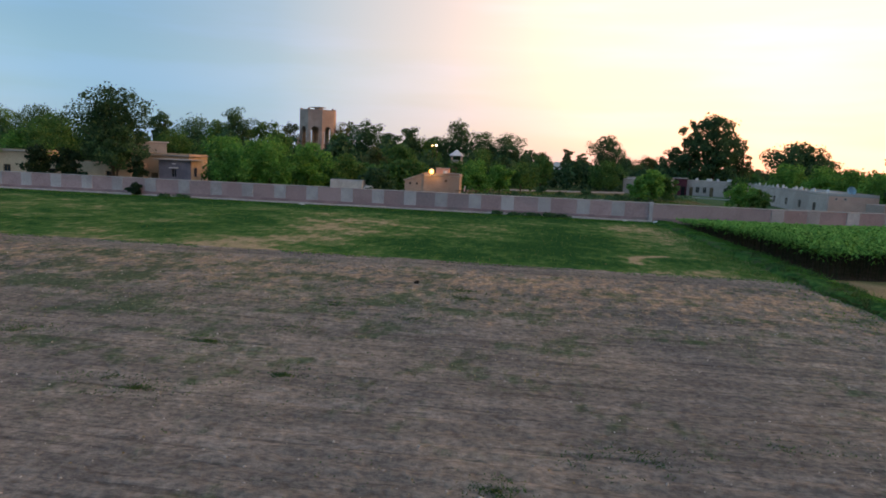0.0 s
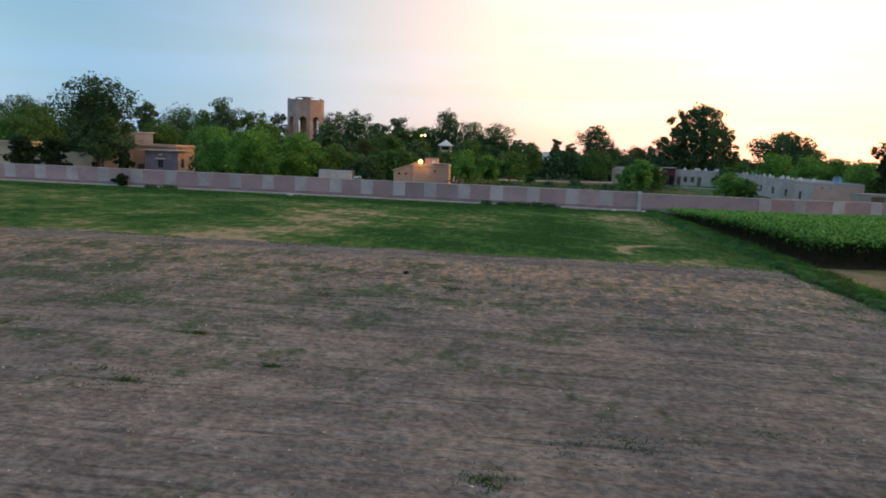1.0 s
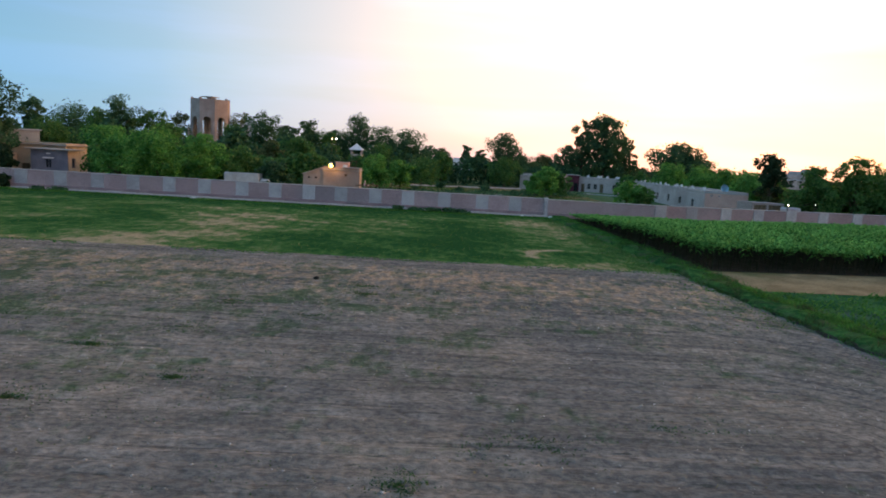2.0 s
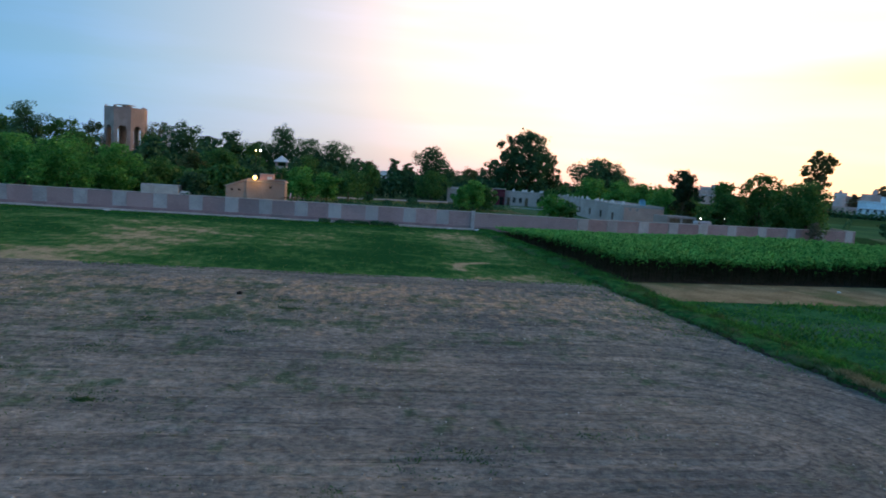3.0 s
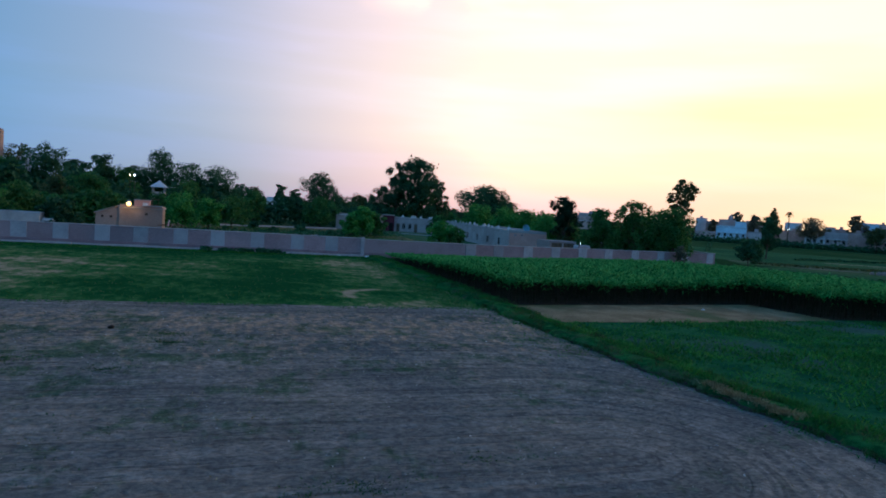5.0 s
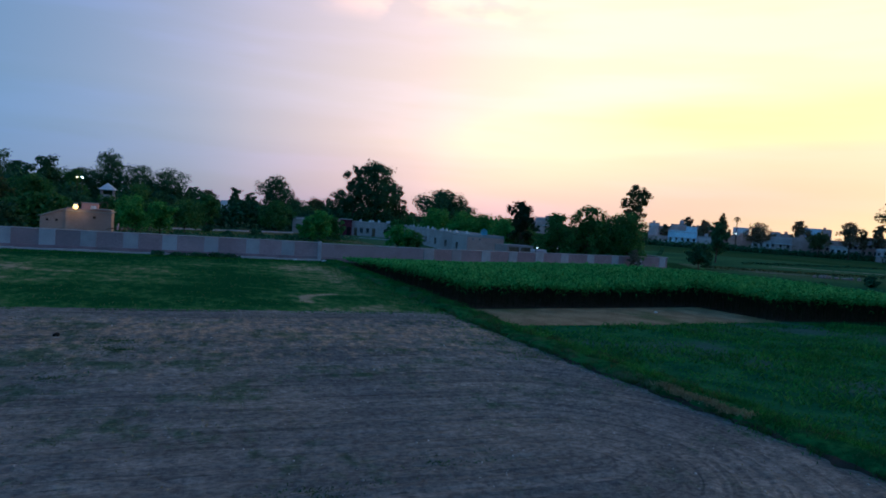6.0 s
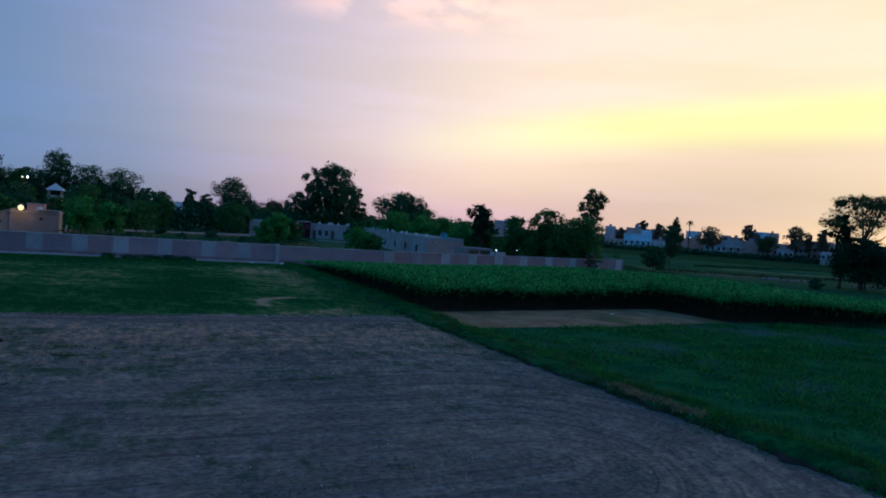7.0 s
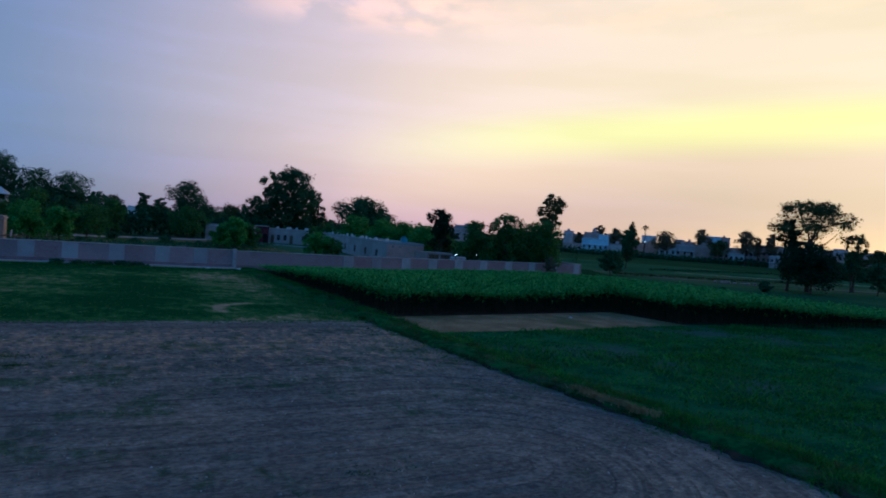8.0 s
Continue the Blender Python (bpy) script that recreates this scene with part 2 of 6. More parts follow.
def turf_material():
    """Grass that thins out to straw and bare soil by the mesh's own growth value, broken up by fine noise."""
    m = bpy.data.materials.new("patchy_turf")
    m.use_nodes = True
    t = m.node_tree
    b = t.nodes["Principled BSDF"]
    at = t.nodes.new("ShaderNodeAttribute")
    at.attribute_name = "growth"
    geo = t.nodes.new("ShaderNodeNewGeometry")
    mp = t.nodes.new("ShaderNodeMapping")
    mp.inputs["Scale"].default_value = (1.0, .5, 1)
    t.links.new(geo.outputs["Position"], mp.inputs[0])
    n1, n2 = t.nodes.new("ShaderNodeTexNoise"), t.nodes.new("ShaderNodeTexNoise")
    for n, sc, rg in ((n1, 1.3, 0.68), (n2, 6.0, 0.7)):
        n.inputs["Scale"].default_value, n.inputs["Detail"].default_value, n.inputs["Roughness"].default_value = sc, 6, rg
        t.links.new(mp.outputs[0], n.inputs["Vector"])
    g = math_node(t, "ADD", at.outputs["Fac"], math_node(t, "MULTIPLY_ADD", n1.outputs[0], 1.5))
    g.node.inputs[1].links[0].from_node.inputs[2].default_value = -0.75
    col = ramp(t, g, [(0.02, (.350, .260, .165)), (0.20, (.295, .235, .135)), (0.36, (.128, .158, .066)), (0.56, (.048, .122, .036)), (0.85, (.018, .070, .022))], "LINEAR")
    col = mix_col(t, 0.6, col, ramp(t, n2.outputs[0], [(0.25, (.55, .55, .55)), (0.75, (1.4, 1.4, 1.4))]), "MULTIPLY")
    t.links.new(col, b.inputs["Base Color"])
    b.inputs["Roughness"].default_value = 0.95
    b.inputs["Specular IOR Level"].default_value = 0.0
    bp = t.nodes.new("ShaderNodeBump")
    bp.inputs["Strength"].default_value, bp.inputs["Distance"].default_value = 0.9, 0.08
    t.links.new(n2.outputs[0], bp.inputs["Height"])
    t.links.new(bp.outputs[0], b.inputs["Normal"])
    return m


M_TURF = turf_material()
M_CROP = surface("low_green_crop", (.018, .074, .034), (.042, .125, .048), 0.45, (.070, .110, .092), bump=0.9, fine=4, spec=0.0, stretch=(.8, 1.0, 1))
M_VERGE = surface("grassy_bank", (.016, .064, .020), (.050, .130, .036), 1.6, (.085, .085, .045), bump=0.8, fine=6, spec=0.0)
# soil colour darkened to paint in shade, under the maize and at the bank
M_SHADESOIL = surface("shade_dark_soil", (.045, .036, .028), (.065, .05, .04), 0.8, bump=0.4, spec=0.0)
M_LAND = surface("farmland", (.030, .066, .024), (.050, .088, .034), 0.02, bump=0.3, fine=1.5, spec=0.0)
M_FARCROP = surface("far_crop", (.042, .098, .044), (.070, .135, .056), 0.05, (.10, .125, .06), bump=0.4, fine=1.2, spec=0.0)
M_PATH = surface("trodden_path", (.36, .30, .21), (.46, .38, .27), 0.4, bump=0.3, fine=5, spec=0.0)
M_YARD = surface("compound_ground", (.066, .115, .048), (.105, .140, .070), 0.10, (.185, .17, .12), bump=0.5, fine=3, spec=0.0)
M_PINK = surface("pink_washed_brick", (.325, .228, .24), (.39, .28, .29), 0.35, (.29, .232, .25), bump=0.35, fine=12, per="object", vary=0.12)
M_PLINTH = surface("damp_pink_plinth", (.25, .17, .185), (.33, .225, .235), 0.5, (.20, .17, .175), bump=0.35, fine=12)
M_WHITE = surface("grey_white_wash", (.355, .34, .36), (.43, .41, .43), 0.5, (.31, .275, .29), bump=0.3, fine=12, per="object", vary=0.15)
M_COPE = surface("cement_coping", (.44, .385, .385), (.52, .46, .455), 1.0, bump=0.3)
M_CEMENT = surface("cement_plaster", (.34, .31, .29), (.42, .38, .35), 0.5, (.27, .24, .22), bump=0.25)
M_MUD = surface("mud_plaster", (.34, .25, .215), (.42, .32, .275), 0.4, (.28, .205, .175), bump=0.35, fine=14)
M_BUFF = surface("buff_render", (.46, .335, .245), (.55, .41, .305), 0.4, (.38, .28, .21), bump=0.25)
M_SLATE = surface("slate_blue_render", (.14, .14, .18), (.19, .185, .23), 0.5, (.12, .12, .15), bump=0.2)
M_BRICK = surface("weathered_brick", (.33, .245, .225), (.41, .315, .29), 0.35, (.29, .23, .22), bump=0.4, fine=9)
M_BARRACK = surface("grey_limewash", (.45, .365, .345), (.53, .435, .415), 0.35, (.40, .31, .29), bump=0.25)
M_ROSE = surface("rosy_plaster", (.64, .345, .285), (.72, .41, .345), 0.35, (.56, .31, .265), bump=0.25)
M_MAROON = surface("maroon_paint", (.085, .022, .035), (.12, .035, .05), 0.6, bump=0.2)
M_BLUEWASH = surface("pale_blue_wash", (.62, .74, .86), (.70, .82, .92), 0.3, (.52, .62, .72), bump=0.15)
M_TOWNW = surface("town_whitewash", (.62, .64, .68), (.72, .74, .77), 0.3, (.52, .52, .55), bump=0.2)
M_TOWNB = surface("town_brick", (.44, .29, .26), (.54, .37, .33), 0.3, (.36, .245, .23), bump=0.25, per="object", vary=0.25)
M_TOWNG = surface("town_cement", (.48, .40, .40), (.58, .49, .485), 0.3, (.40, .33, .33), bump=0.25, per="object", vary=0.22)
M_DARK = surface("dark_interior", (.012, .011, .012), (.02, .018, .018), 2.0, bump=0)
M_GLASS = surface("dusty_pane", (.02, .022, .026), (.035, .037, .042), 3.0, rough=0.25, bump=0)
M_WOOD = surface("weathered_timber", (.13, .085, .055), (.19, .13, .085), 2.0, bump=0.4, stretch=(1, 1, .2))
M_BARK = surface("tree_bark", (.07, .05, .035), (.12, .09, .065), 3.0, bump=0.8, fine=20, stretch=(1, 1, .3))
M_METAL = surface("galvanised_steel", (.35, .36, .37), (.45, .46, .47), 4.0, rough=0.45, metal=0.8, bump=0.1)
M_TANK = surface("pale_blue_plastic", (.22, .42, .52), (.28, .50, .60), 1.5, rough=0.5, bump=0.05)
M_POT = surface("whitewashed_clay", (.58, .55, .55), (.68, .65, .64), 4.0, bump=0.1)
M_CLOD = surface("soil_clod", (.26, .215, .18), (.46, .41, .37), 3.0, bump=0.4, per="island", vary=0.4)
M_STONE = surface("charred_stump", (.015, .012, .01), (.03, .025, .02), 5.0, bump=0.5)
M_TRUCK = surface("off_white_lorry_paint", (.42, .39, .38), (.50, .47, .45), 1.0, (.33, .29, .27), rough=0.55, bump=0.1)
M_LEAF = foliage("leaf_mid_green", (.030, .100, .030), (.088, .225, .060), (.14, .22, .070))
M_LEAFB = foliage("leaf_bright_green", (.040, .165, .036), (.118, .350, .078), (.17, .34, .085))
M_LEAFD = foliage("leaf_dark_green", (.022, .074, .042), (.068, .164, .074), (.08, .165, .08))
M_LEAFK = foliage("leaf_blackish_green", (.008, .026, .014), (.022, .056, .026), (.03, .06, .03), 0.2)
M_LEAFN = foliage("leaf_deep_green", (.014, .046, .024), (.040, .104, .046), (.055, .11, .05), 0.3)
M_LEAFO = foliage("leaf_olive", (.046, .074, .030), (.110, .150, .060), (.14, .15, .07))
# pale brownish leaves with the haze of distance put into their colour
M_LEAFH = foliage("leaf_hazed", (.125, .112, .072), (.22, .195, .125), (.24, .21, .14))
M_LEAFG = foliage("leaf_grey", (.06, .07, .05), (.13, .14, .10), (.18, .17, .13))
M_CORN = foliage("maize_leaf", (.030, .150, .036), (.118, .370, .090), (.16, .38, .10), 0.25, 0.008)
# stalk colour taken near black to paint the shade inside the stand
M_STALK = surface("shade_dark_stalk", (.020, .024, .012), (.035, .036, .020), 3.0, bump=0.0, per="island", vary=0.3)
M_BLADE = foliage("grass_blade", (.036, .115, .022), (.090, .205, .042), (.20, .185, .09), 0.35)
M_WEED = foliage("weed_blade", (.026, .070, .024), (.062, .130, .042), (.11, .12, .06), 0.3)
M_FODDER = foliage("fodder_blade", (.012, .078, .016), (.062, .235, .038), (.10, .22, .05), 0.3)
M_STRAW = foliage("dry_straw", (.20, .165, .09), (.32, .265, .15), (.38, .33, .20), 0.2)
M_SODIUM = glow("sodium_bulb", (1.0, .58, .17), 9)
M_FLOOD = glow("flood_bulb", (.95, .97, 1.0), 45)
M_WARM = glow("warm_flood_bulb", (1.0, .62, .28), 14)
M_LIT = glow("lit_lamp", (1.0, .95, .85), 20)

# ---------------------------------------------------------------- mesh helpers
rng = np.random.default_rng(7)


def part(name, bm, material, parent=None, label="", smooth=False):
    """Link a bmesh as one mesh object, under a thing or a part."""
    me = bpy.data.meshes.new(name)
    bmesh.ops.recalc_face_normals(bm, faces=bm.faces)
    bm.to_mesh(me)
    bm.free()
    if smooth:
        me.shade_smooth()
    me.materials.append(material)
    ob = new(name, me)
    ob.parent = parent
    return tagged(ob, label)


def thing(name, m, label="", category="", group="", kind=""):
    ob = new(name)
    ob.empty_display_size = 0.3
    ob.matrix_world = m
    return tagged(ob, label, category, group, kind)


def raw(name, verts, faces, material, parent=None, label="", smooth=False):
    """A mesh from numpy arrays: verts (n, 3), faces (m, k)."""
    me = bpy.data.meshes.new(name)
    verts, faces = np.asarray(verts, dtype=np.float32), np.asarray(faces, dtype=np.int32)
    k = faces.shape[1]
    me.vertices.add(len(verts))
    me.vertices.foreach_set("co", verts.ravel())
    me.loops.add(faces.size)
    me.loops.foreach_set("vertex_index", faces.ravel())
    me.polygons.add(len(faces))
    me.polygons.foreach_set("loop_start", np.arange(0, faces.size, k, dtype=np.int32))
    me.update(calc_edges=True)
    me.validate()
    if smooth:
        me.shade_smooth()
    me.materials.append(material)
    ob = new(name, me)
    ob.parent = parent
    return tagged(ob, label)


def box(bm, x0, x1, y0, y1, z0, z1, bevel=0.0):
    r = bmesh.ops.create_cube(bm, size=1.0, matrix=Matrix.LocRotScale(((x0 + x1) / 2, (y0 + y1) / 2, (z0 + z1) / 2), None, (x1 - x0, y1 - y0, z1 - z0)))
    if bevel:
        edges = list({e for v in r["verts"] for e in v.link_edges})
        bmesh.ops.bevel(bm, geom=edges, offset=bevel, segments=1, affect="EDGES")
    return bm


def boxed(*spec, bevel=0.0):
    return box(bmesh.new(), *spec, bevel=bevel)


def tubes(segments, sides=7):
    """Tapered tubes, each from p0 with radius r0 to p1 with radius r1: verts and faces."""
    vs, fs = [], []
    ang = np.linspace(0, 2 * np.pi, sides, endpoint=False)
    for p0, r0, p1, r1 in segments:
        p0, p1 = np.array(p0, float), np.array(p1, float)
        w = (p1 - p0) / (np.linalg.norm(p1 - p0) + 1e-9)
        a = np.cross(w, (0.3, 0.9, 0.2))
        a /= np.linalg.norm(a)
        b = np.cross(w, a)
        ring = np.cos(ang)[:, None] * a + np.sin(ang)[:, None] * b
        n = sum(len(v) for v in vs)
        vs.append(np.concatenate([p0 + ring * r0, p1 + ring * r1]))
        i = np.arange(sides)
        j = (i + 1) % sides
        fs.append(np.stack([i, j, j + sides, i + sides], 1) + n)
    return np.concatenate(vs), np.concatenate(fs)


def leaf_quads(c, size, flat=0.0, aspect=0.6):
    """Leaf-shaped rhombs at the places c, turned at random; flat: how far they lie level."""
    n = len(c)
    u = rng.normal(size=(n, 3))
    u[:, 2] *= (1 - flat)
    u /= np.linalg.norm(u, axis=1, keepdims=True)
    v = np.cross(u, rng.normal(size=(n, 3)))
    v /= np.linalg.norm(v, axis=1, keepdims=True)
    s = (size * rng.uniform(0.6, 1.4, n))[:, None]
    verts = np.stack([c - u * s, c + v * s * aspect, c + u * s, c - v * s * aspect], 1).reshape(-1, 3)
    return verts, np.arange(4 * n).reshape(-1, 4)


def blades(x, y, z, height, width, lean):
    """Grass blades: one narrow triangle each."""
    n = len(x)
    a = rng.uniform(0, 2 * np.pi, n)
    d = np.stack([np.cos(a), np.sin(a), np.zeros(n)], 1)
    b = rng.uniform(0, 2 * np.pi, n)
    tip = np.stack([np.cos(b), np.sin(b), np.zeros(n)], 1) * (lean * height * rng.uniform(0.2, 1, n))[:, None]
    p = np.stack([x, y, z], 1)
    verts = np.stack([p - d * width, p + d * width, p + tip + np.array([0, 0, 1]) * height[:, None]], 1).reshape(-1, 3)
    return verts, np.arange(3 * n).reshape(-1, 3)


def smooth_noise(x, y, scale, seed=0.0):
    """A cheap smooth field between about -1 and 1."""
    x, y = x * scale + seed, y * scale - seed * 1.7
    return (np.sin(x * 1.0 + 1.3 * np.sin(y * 0.7)) + np.sin(y * 1.3 + 1.1 * np.sin(x * 0.9 + 2)) + np.sin(x * 2.3 + y * 1.9 + 1.5 * np.sin(y * 2.1)) * 0.6) / 2.6


# ---------------------------------------------------------------- ground and fields
def sheet(name, corners, z, material, label, category, kind="structure", cuts=1):
    bm = bmesh.new()
    f = bm.faces.new([bm.verts.new((x, y, z)) for x, y in corners])
    if f.normal.z < 0:
        f.normal_flip()
    ob = part(name, bm, material)
    return tagged(ob, label, category, kind=kind)


sheet("ground", [(-3000, -3000), (3000, -3000), (3000, 4000), (-3000, 4000)], -0.05, M_LAND, "flat green and straw farmland reaching the horizon", "ground")
sheet("compound_ground", [(-160, 90.2), (15.6, 89.8), (31, 90), (84, 101.4), (90, 200), (60, 260), (-160, 260)], -0.02, M_YARD, "dry yard of thin grass inside the boundary wall", "ground")
sheet("dry_patch", [(20.3, 40.3), (34, 41.0), (48.6, 42.8), (47.0, 51.2), (20.8, 47.6)], 0.004, M_DRY, "bare tan earth beside the maize", "field")
sheet("fodder_field", [(20.2, -6), (130, -6), (130, 45), (76, 44), (49, 43.2), (34, 41.2), (20.2, 40.4)], -0.006, M_CROP, "dark green field of low fodder crop", "field")


def growth(x, y):
    """How thickly the meadow grows, about 0 to 1."""
    def spot(cx, cy, rx_, ry_):
        return np.exp(-((x - cx) / rx_) ** 2 - ((y - cy) / ry_) ** 2)
    g = 0.66 + 0.20 * smooth_noise(x, y, 0.16, 2) + 0.20 * smooth_noise(x, y, 0.55, 6) + 0.14 * smooth_noise(x, y, 1.5, 3)
    g = g - 0.42 * spot(-19.3, 57, 4.6, 15) - 0.30 * spot(-5.5, 61, 4, 7) - 0.30 * spot(13, 68, 4.5, 20) + 0.20 * spot(-2, 54, 10, 9) - 0.16 * spot(-30, 47, 14, 3.0) - 0.22 * spot(-38, 62, 9, 8)
    # a worn track loops round a lush spot near the bank
    ring = np.hypot((x - 12.0) / 3.9, (y - 51.2) / 3.6)
    g = g - 0.62 * np.exp(-((ring - 1) / 0.12) ** 2) * np.clip((13.5 - x) / 2.5, 0, 1) * np.clip((y - 48.6) / 1.5, 0, 1) + 0.35 * np.exp(-(ring / 0.8) ** 4)
    return g + 0.60 * np.exp(-((y - 88.5) / 4.5) ** 2) - 0.22 * np.exp(-((y - 45.5) / 1.2) ** 2)


mx, my = np.meshgrid(np.arange(-130, 18.6, 0.5), np.append(np.arange(45.0, 89.6, 0.5), 89.7))
mi = np.arange(mx.size).reshape(mx.shape)
turf = raw("grass_field", np.stack([mx, my, 0.02 * smooth_noise(mx, my, 0.9, 4)], -1).reshape(-1, 3), np.stack([mi[:-1, :-1], mi[:-1, 1:], mi[1:, 1:], mi[1:, :-1]], -1).reshape(-1, 4), M_TURF, smooth=True)
ga = turf.data.attributes.new("growth", "FLOAT", "POINT")
ga.data.foreach_set("value", growth(mx, my).astype(np.float32).ravel())
tagged(turf, "patchy green grass field with straw-coloured bare spots", "field", kind="structure")


def furrow_v(x, y):
    return np.hypot(np.maximum(0, x - 11.5) * 1.05, y - 16.8)


def soil_z(x, y):
    v = furrow_v(x, y)
    amp = 0.027 + 0.012 * np.clip((x - 2) / 6, 0, 1) + 0.016 * smooth_noise(x, y, 0.23, 3)
    amp = amp * np.clip((np.interp(y, [-6, 12, 17, 20, 28, 40, 60, 89], [22.0, 21.65, 21.5, 21.2, 20.3, 19.4, 18.8, 17.4]) - 1.6 - x) / 2.2, 0, 1)
    return 0.03 + amp * np.sin(2 * np.pi * v / 0.72 + 0.8 * smooth_noise(x, y, 0.18, 9)) + 0.014 * smooth_noise(x, y, 2.6, 1) + 0.012 * smooth_noise(x, y, 5.7, 5)


gx, gy = np.meshgrid(np.arange(-62, 21.7, 0.27), np.arange(-4, 45.6, 0.15))
gx = np.minimum(gx, np.interp(gy, [-6, 12, 17, 20, 28, 40, 60], [22.0, 21.65, 21.5, 21.2, 20.3, 19.4, 18.8]) - 0.6 + 0.0005 * gx)
gz = soil_z(gx, gy)
ny, nx = gx.shape
idx = np.arange(nx * ny).reshape(ny, nx)
quads = np.stack([idx[:-1, :-1], idx[:-1, 1:], idx[1:, 1:], idx[1:, :-1]], -1).reshape(-1, 4)
soil = raw("ploughed_field", np.stack([gx, gy, gz], -1).reshape(-1, 3), quads, M_SOIL, smooth=True)
fur = soil.data.attributes.new("furrow", "FLOAT_VECTOR", "POINT")
fur.data.foreach_set("vector", np.stack([gx + 12 * np.tanh(16.8 - gy), furrow_v(gx, gy), gz * 0], -1).astype(np.float32).ravel())
tagged(soil, "bare brown ploughed field with shallow furrows and weeds", "field", kind="structure")

# the grassy bank between the fields
by = np.arange(-6, 89.0, 0.4)
bxs = np.array([-1.35, -1.1, -0.4, 0.3, 0.9, 1.5])
prof = np.array([-0.06, 0.24, 0.33, 0.26, 0.13, -0.06])
centre = np.interp(by, [-6, 12, 17, 20, 28, 40, 60, 89], [22.0, 21.65, 21.5, 21.2, 20.3, 19.4, 18.8, 17.4])
bx = centre[:, None] + bxs[None, :] * (1 + 0.22 * smooth_noise(by, by * 0, 0.9, 2)[:, None] + 0.20 * smooth_noise(by, by * 0, 3.1, 5)[:, None])
bz = prof[None, :] * (1 + 0.3 * smooth_noise(bx, by[:, None] + bx * 0, 0.8, 4))
bv = np.stack([bx, by[:, None] + bx * 0, bz], -1)
bi = np.arange(bv.shape[0] * 6).reshape(-1, 6)
tagged(raw("field_bank", bv.reshape(-1, 3), np.stack([bi[:-1, :-1], bi[:-1, 1:], bi[1:, 1:], bi[1:, :-1]], -1).reshape(-1, 4), M_VERGE, smooth=True),
       "low overgrown earth bank between the fields", "bank", kind="structure")
# cut edge of the bank; its dark colour paints the shadow along the soil
sy_ = np.arange(6, 38, 0.15)
sc_ = np.interp(sy_, by, centre) - 1.30 * (1 + 0.22 * smooth_noise(sy_, sy_ * 0, 0.9, 2) + 0.20 * smooth_noise(sy_, sy_ * 0, 3.1, 5))
wob = 0.07 * smooth_noise(sy_, sy_ * 0, 5.3, 8) + 0.05 * smooth_noise(sy_, sy_ * 0, 11.0, 2)
cut = np.clip(0.85 + 0.60 * smooth_noise(sy_, sy_ * 0, 1.9, 6), 0.1, 1.25) * np.clip((38 - sy_) / 8, 0, 1)   # how far the edge is cut back
sv_ = np.stack([np.column_stack([sc_ + 0.05 - 0.20 * cut + wob * cut, sy_, sy_ * 0 - 0.02]), np.column_stack([sc_ + 0.06 - 0.10 * cut + wob * cut, sy_, 0.02 + 0.12 * cut + 0.4 * np.abs(wob) * cut]), np.column_stack([sc_ + 0.20, sy_, 0.06 + 0.12 * cut])], 1)
si_ = np.arange(3 * len(sy_)).reshape(-1, 3)
tagged(raw("bank_scarp", sv_.reshape(-1, 3), np.stack([si_[:-1, :-1], si_[:-1, 1:], si_[1:, 1:], si_[1:, :-1]], -1).reshape(-1, 4), M_SHADESOIL, smooth=True),
       "cut earth edge of the bank, coloured dark for its shadow beside the soil", "bank", kind="structure")
n = 7000
tu = rng.integers(0, 260, n)
ky, kw, kh = rng.uniform(8, 60, 260) ** 1.0, rng.uniform(0.15, 0.45, 260), rng.uniform(0.12, 0.34, 260)
kx_ = np.interp(ky, by, centre) + rng.uniform(-1.25, 1.4, 260)
tx, ty = kx_[tu] + kw[tu] * rng.normal(0, 0.55, n), ky[tu] + kw[tu] * rng.normal(0, 0.55, n)
tz = np.interp(np.abs(tx - np.interp(ty, by, centre)), [0, 1.0, 1.5], [0.28, 0.18, 0.0])
v, f = blades(tx, ty, tz, kh[tu] * rng.uniform(0.5, 1.3, n), 0.03, 1.1)
n = 9000
gy_ = rng.uniform(8, 48, n)
gx_ = np.interp(gy_, by, centre) - 1.18 + 0.22 * smooth_noise(gy_, gy_ * 0, 2.7, 7) + 0.16 * smooth_noise(gy_, gy_ * 0, 7.1, 3) + rng.normal(0, 0.12, n)
v2, f2 = blades(gx_, gy_, np.full(n, 0.08), rng.uniform(0.06, 0.20, n) * (1.1 + 0.7 * smooth_noise(gy_, gy_ * 0, 3.9, 4)), 0.03, 1.2)
v, f = np.concatenate([v, v2]), np.concatenate([f, f2 + len(v)])
tagged(raw("bank_tussocks", v, f, M_WEED), "dark ragged grass tussocks along the field bank", "grass", kind="stuff")
n = 60000
ty = 4 + 84 * rng.uniform(0, 1, n) ** 1.7
tx = np.interp(ty, by, centre) + rng.normal(0, 0.75, n) + 0.25 * smooth_noise(ty, ty, 0.7, 5)
tz = np.interp(np.abs(tx - np.interp(ty, by, centre)), [0, 0.9, 1.5], [0.26, 0.15, 0.0])
v, f = blades(tx, ty, tz, rng.uniform(0.05, 0.24, n) * (1 + 0.9 * smooth_noise(tx, ty, 1.4, 3)), 0.028, 1.3)
tagged(raw("bank_grass", v, f, M_FODDER), "rough green grass on the field bank", "grass", kind="stuff")
n = 2000
ty = rng.uniform(18.9, 23.9, n)
tx = np.interp(ty, by, centre) - 0.85 + rng.normal(0, 0.18, n) + 0.3 * smooth_noise(ty, ty, 1.1)
v, f = blades(tx, ty, np.full(n, 0.24), rng.uniform(0.10, 0.26, n), 0.03, 1.2)
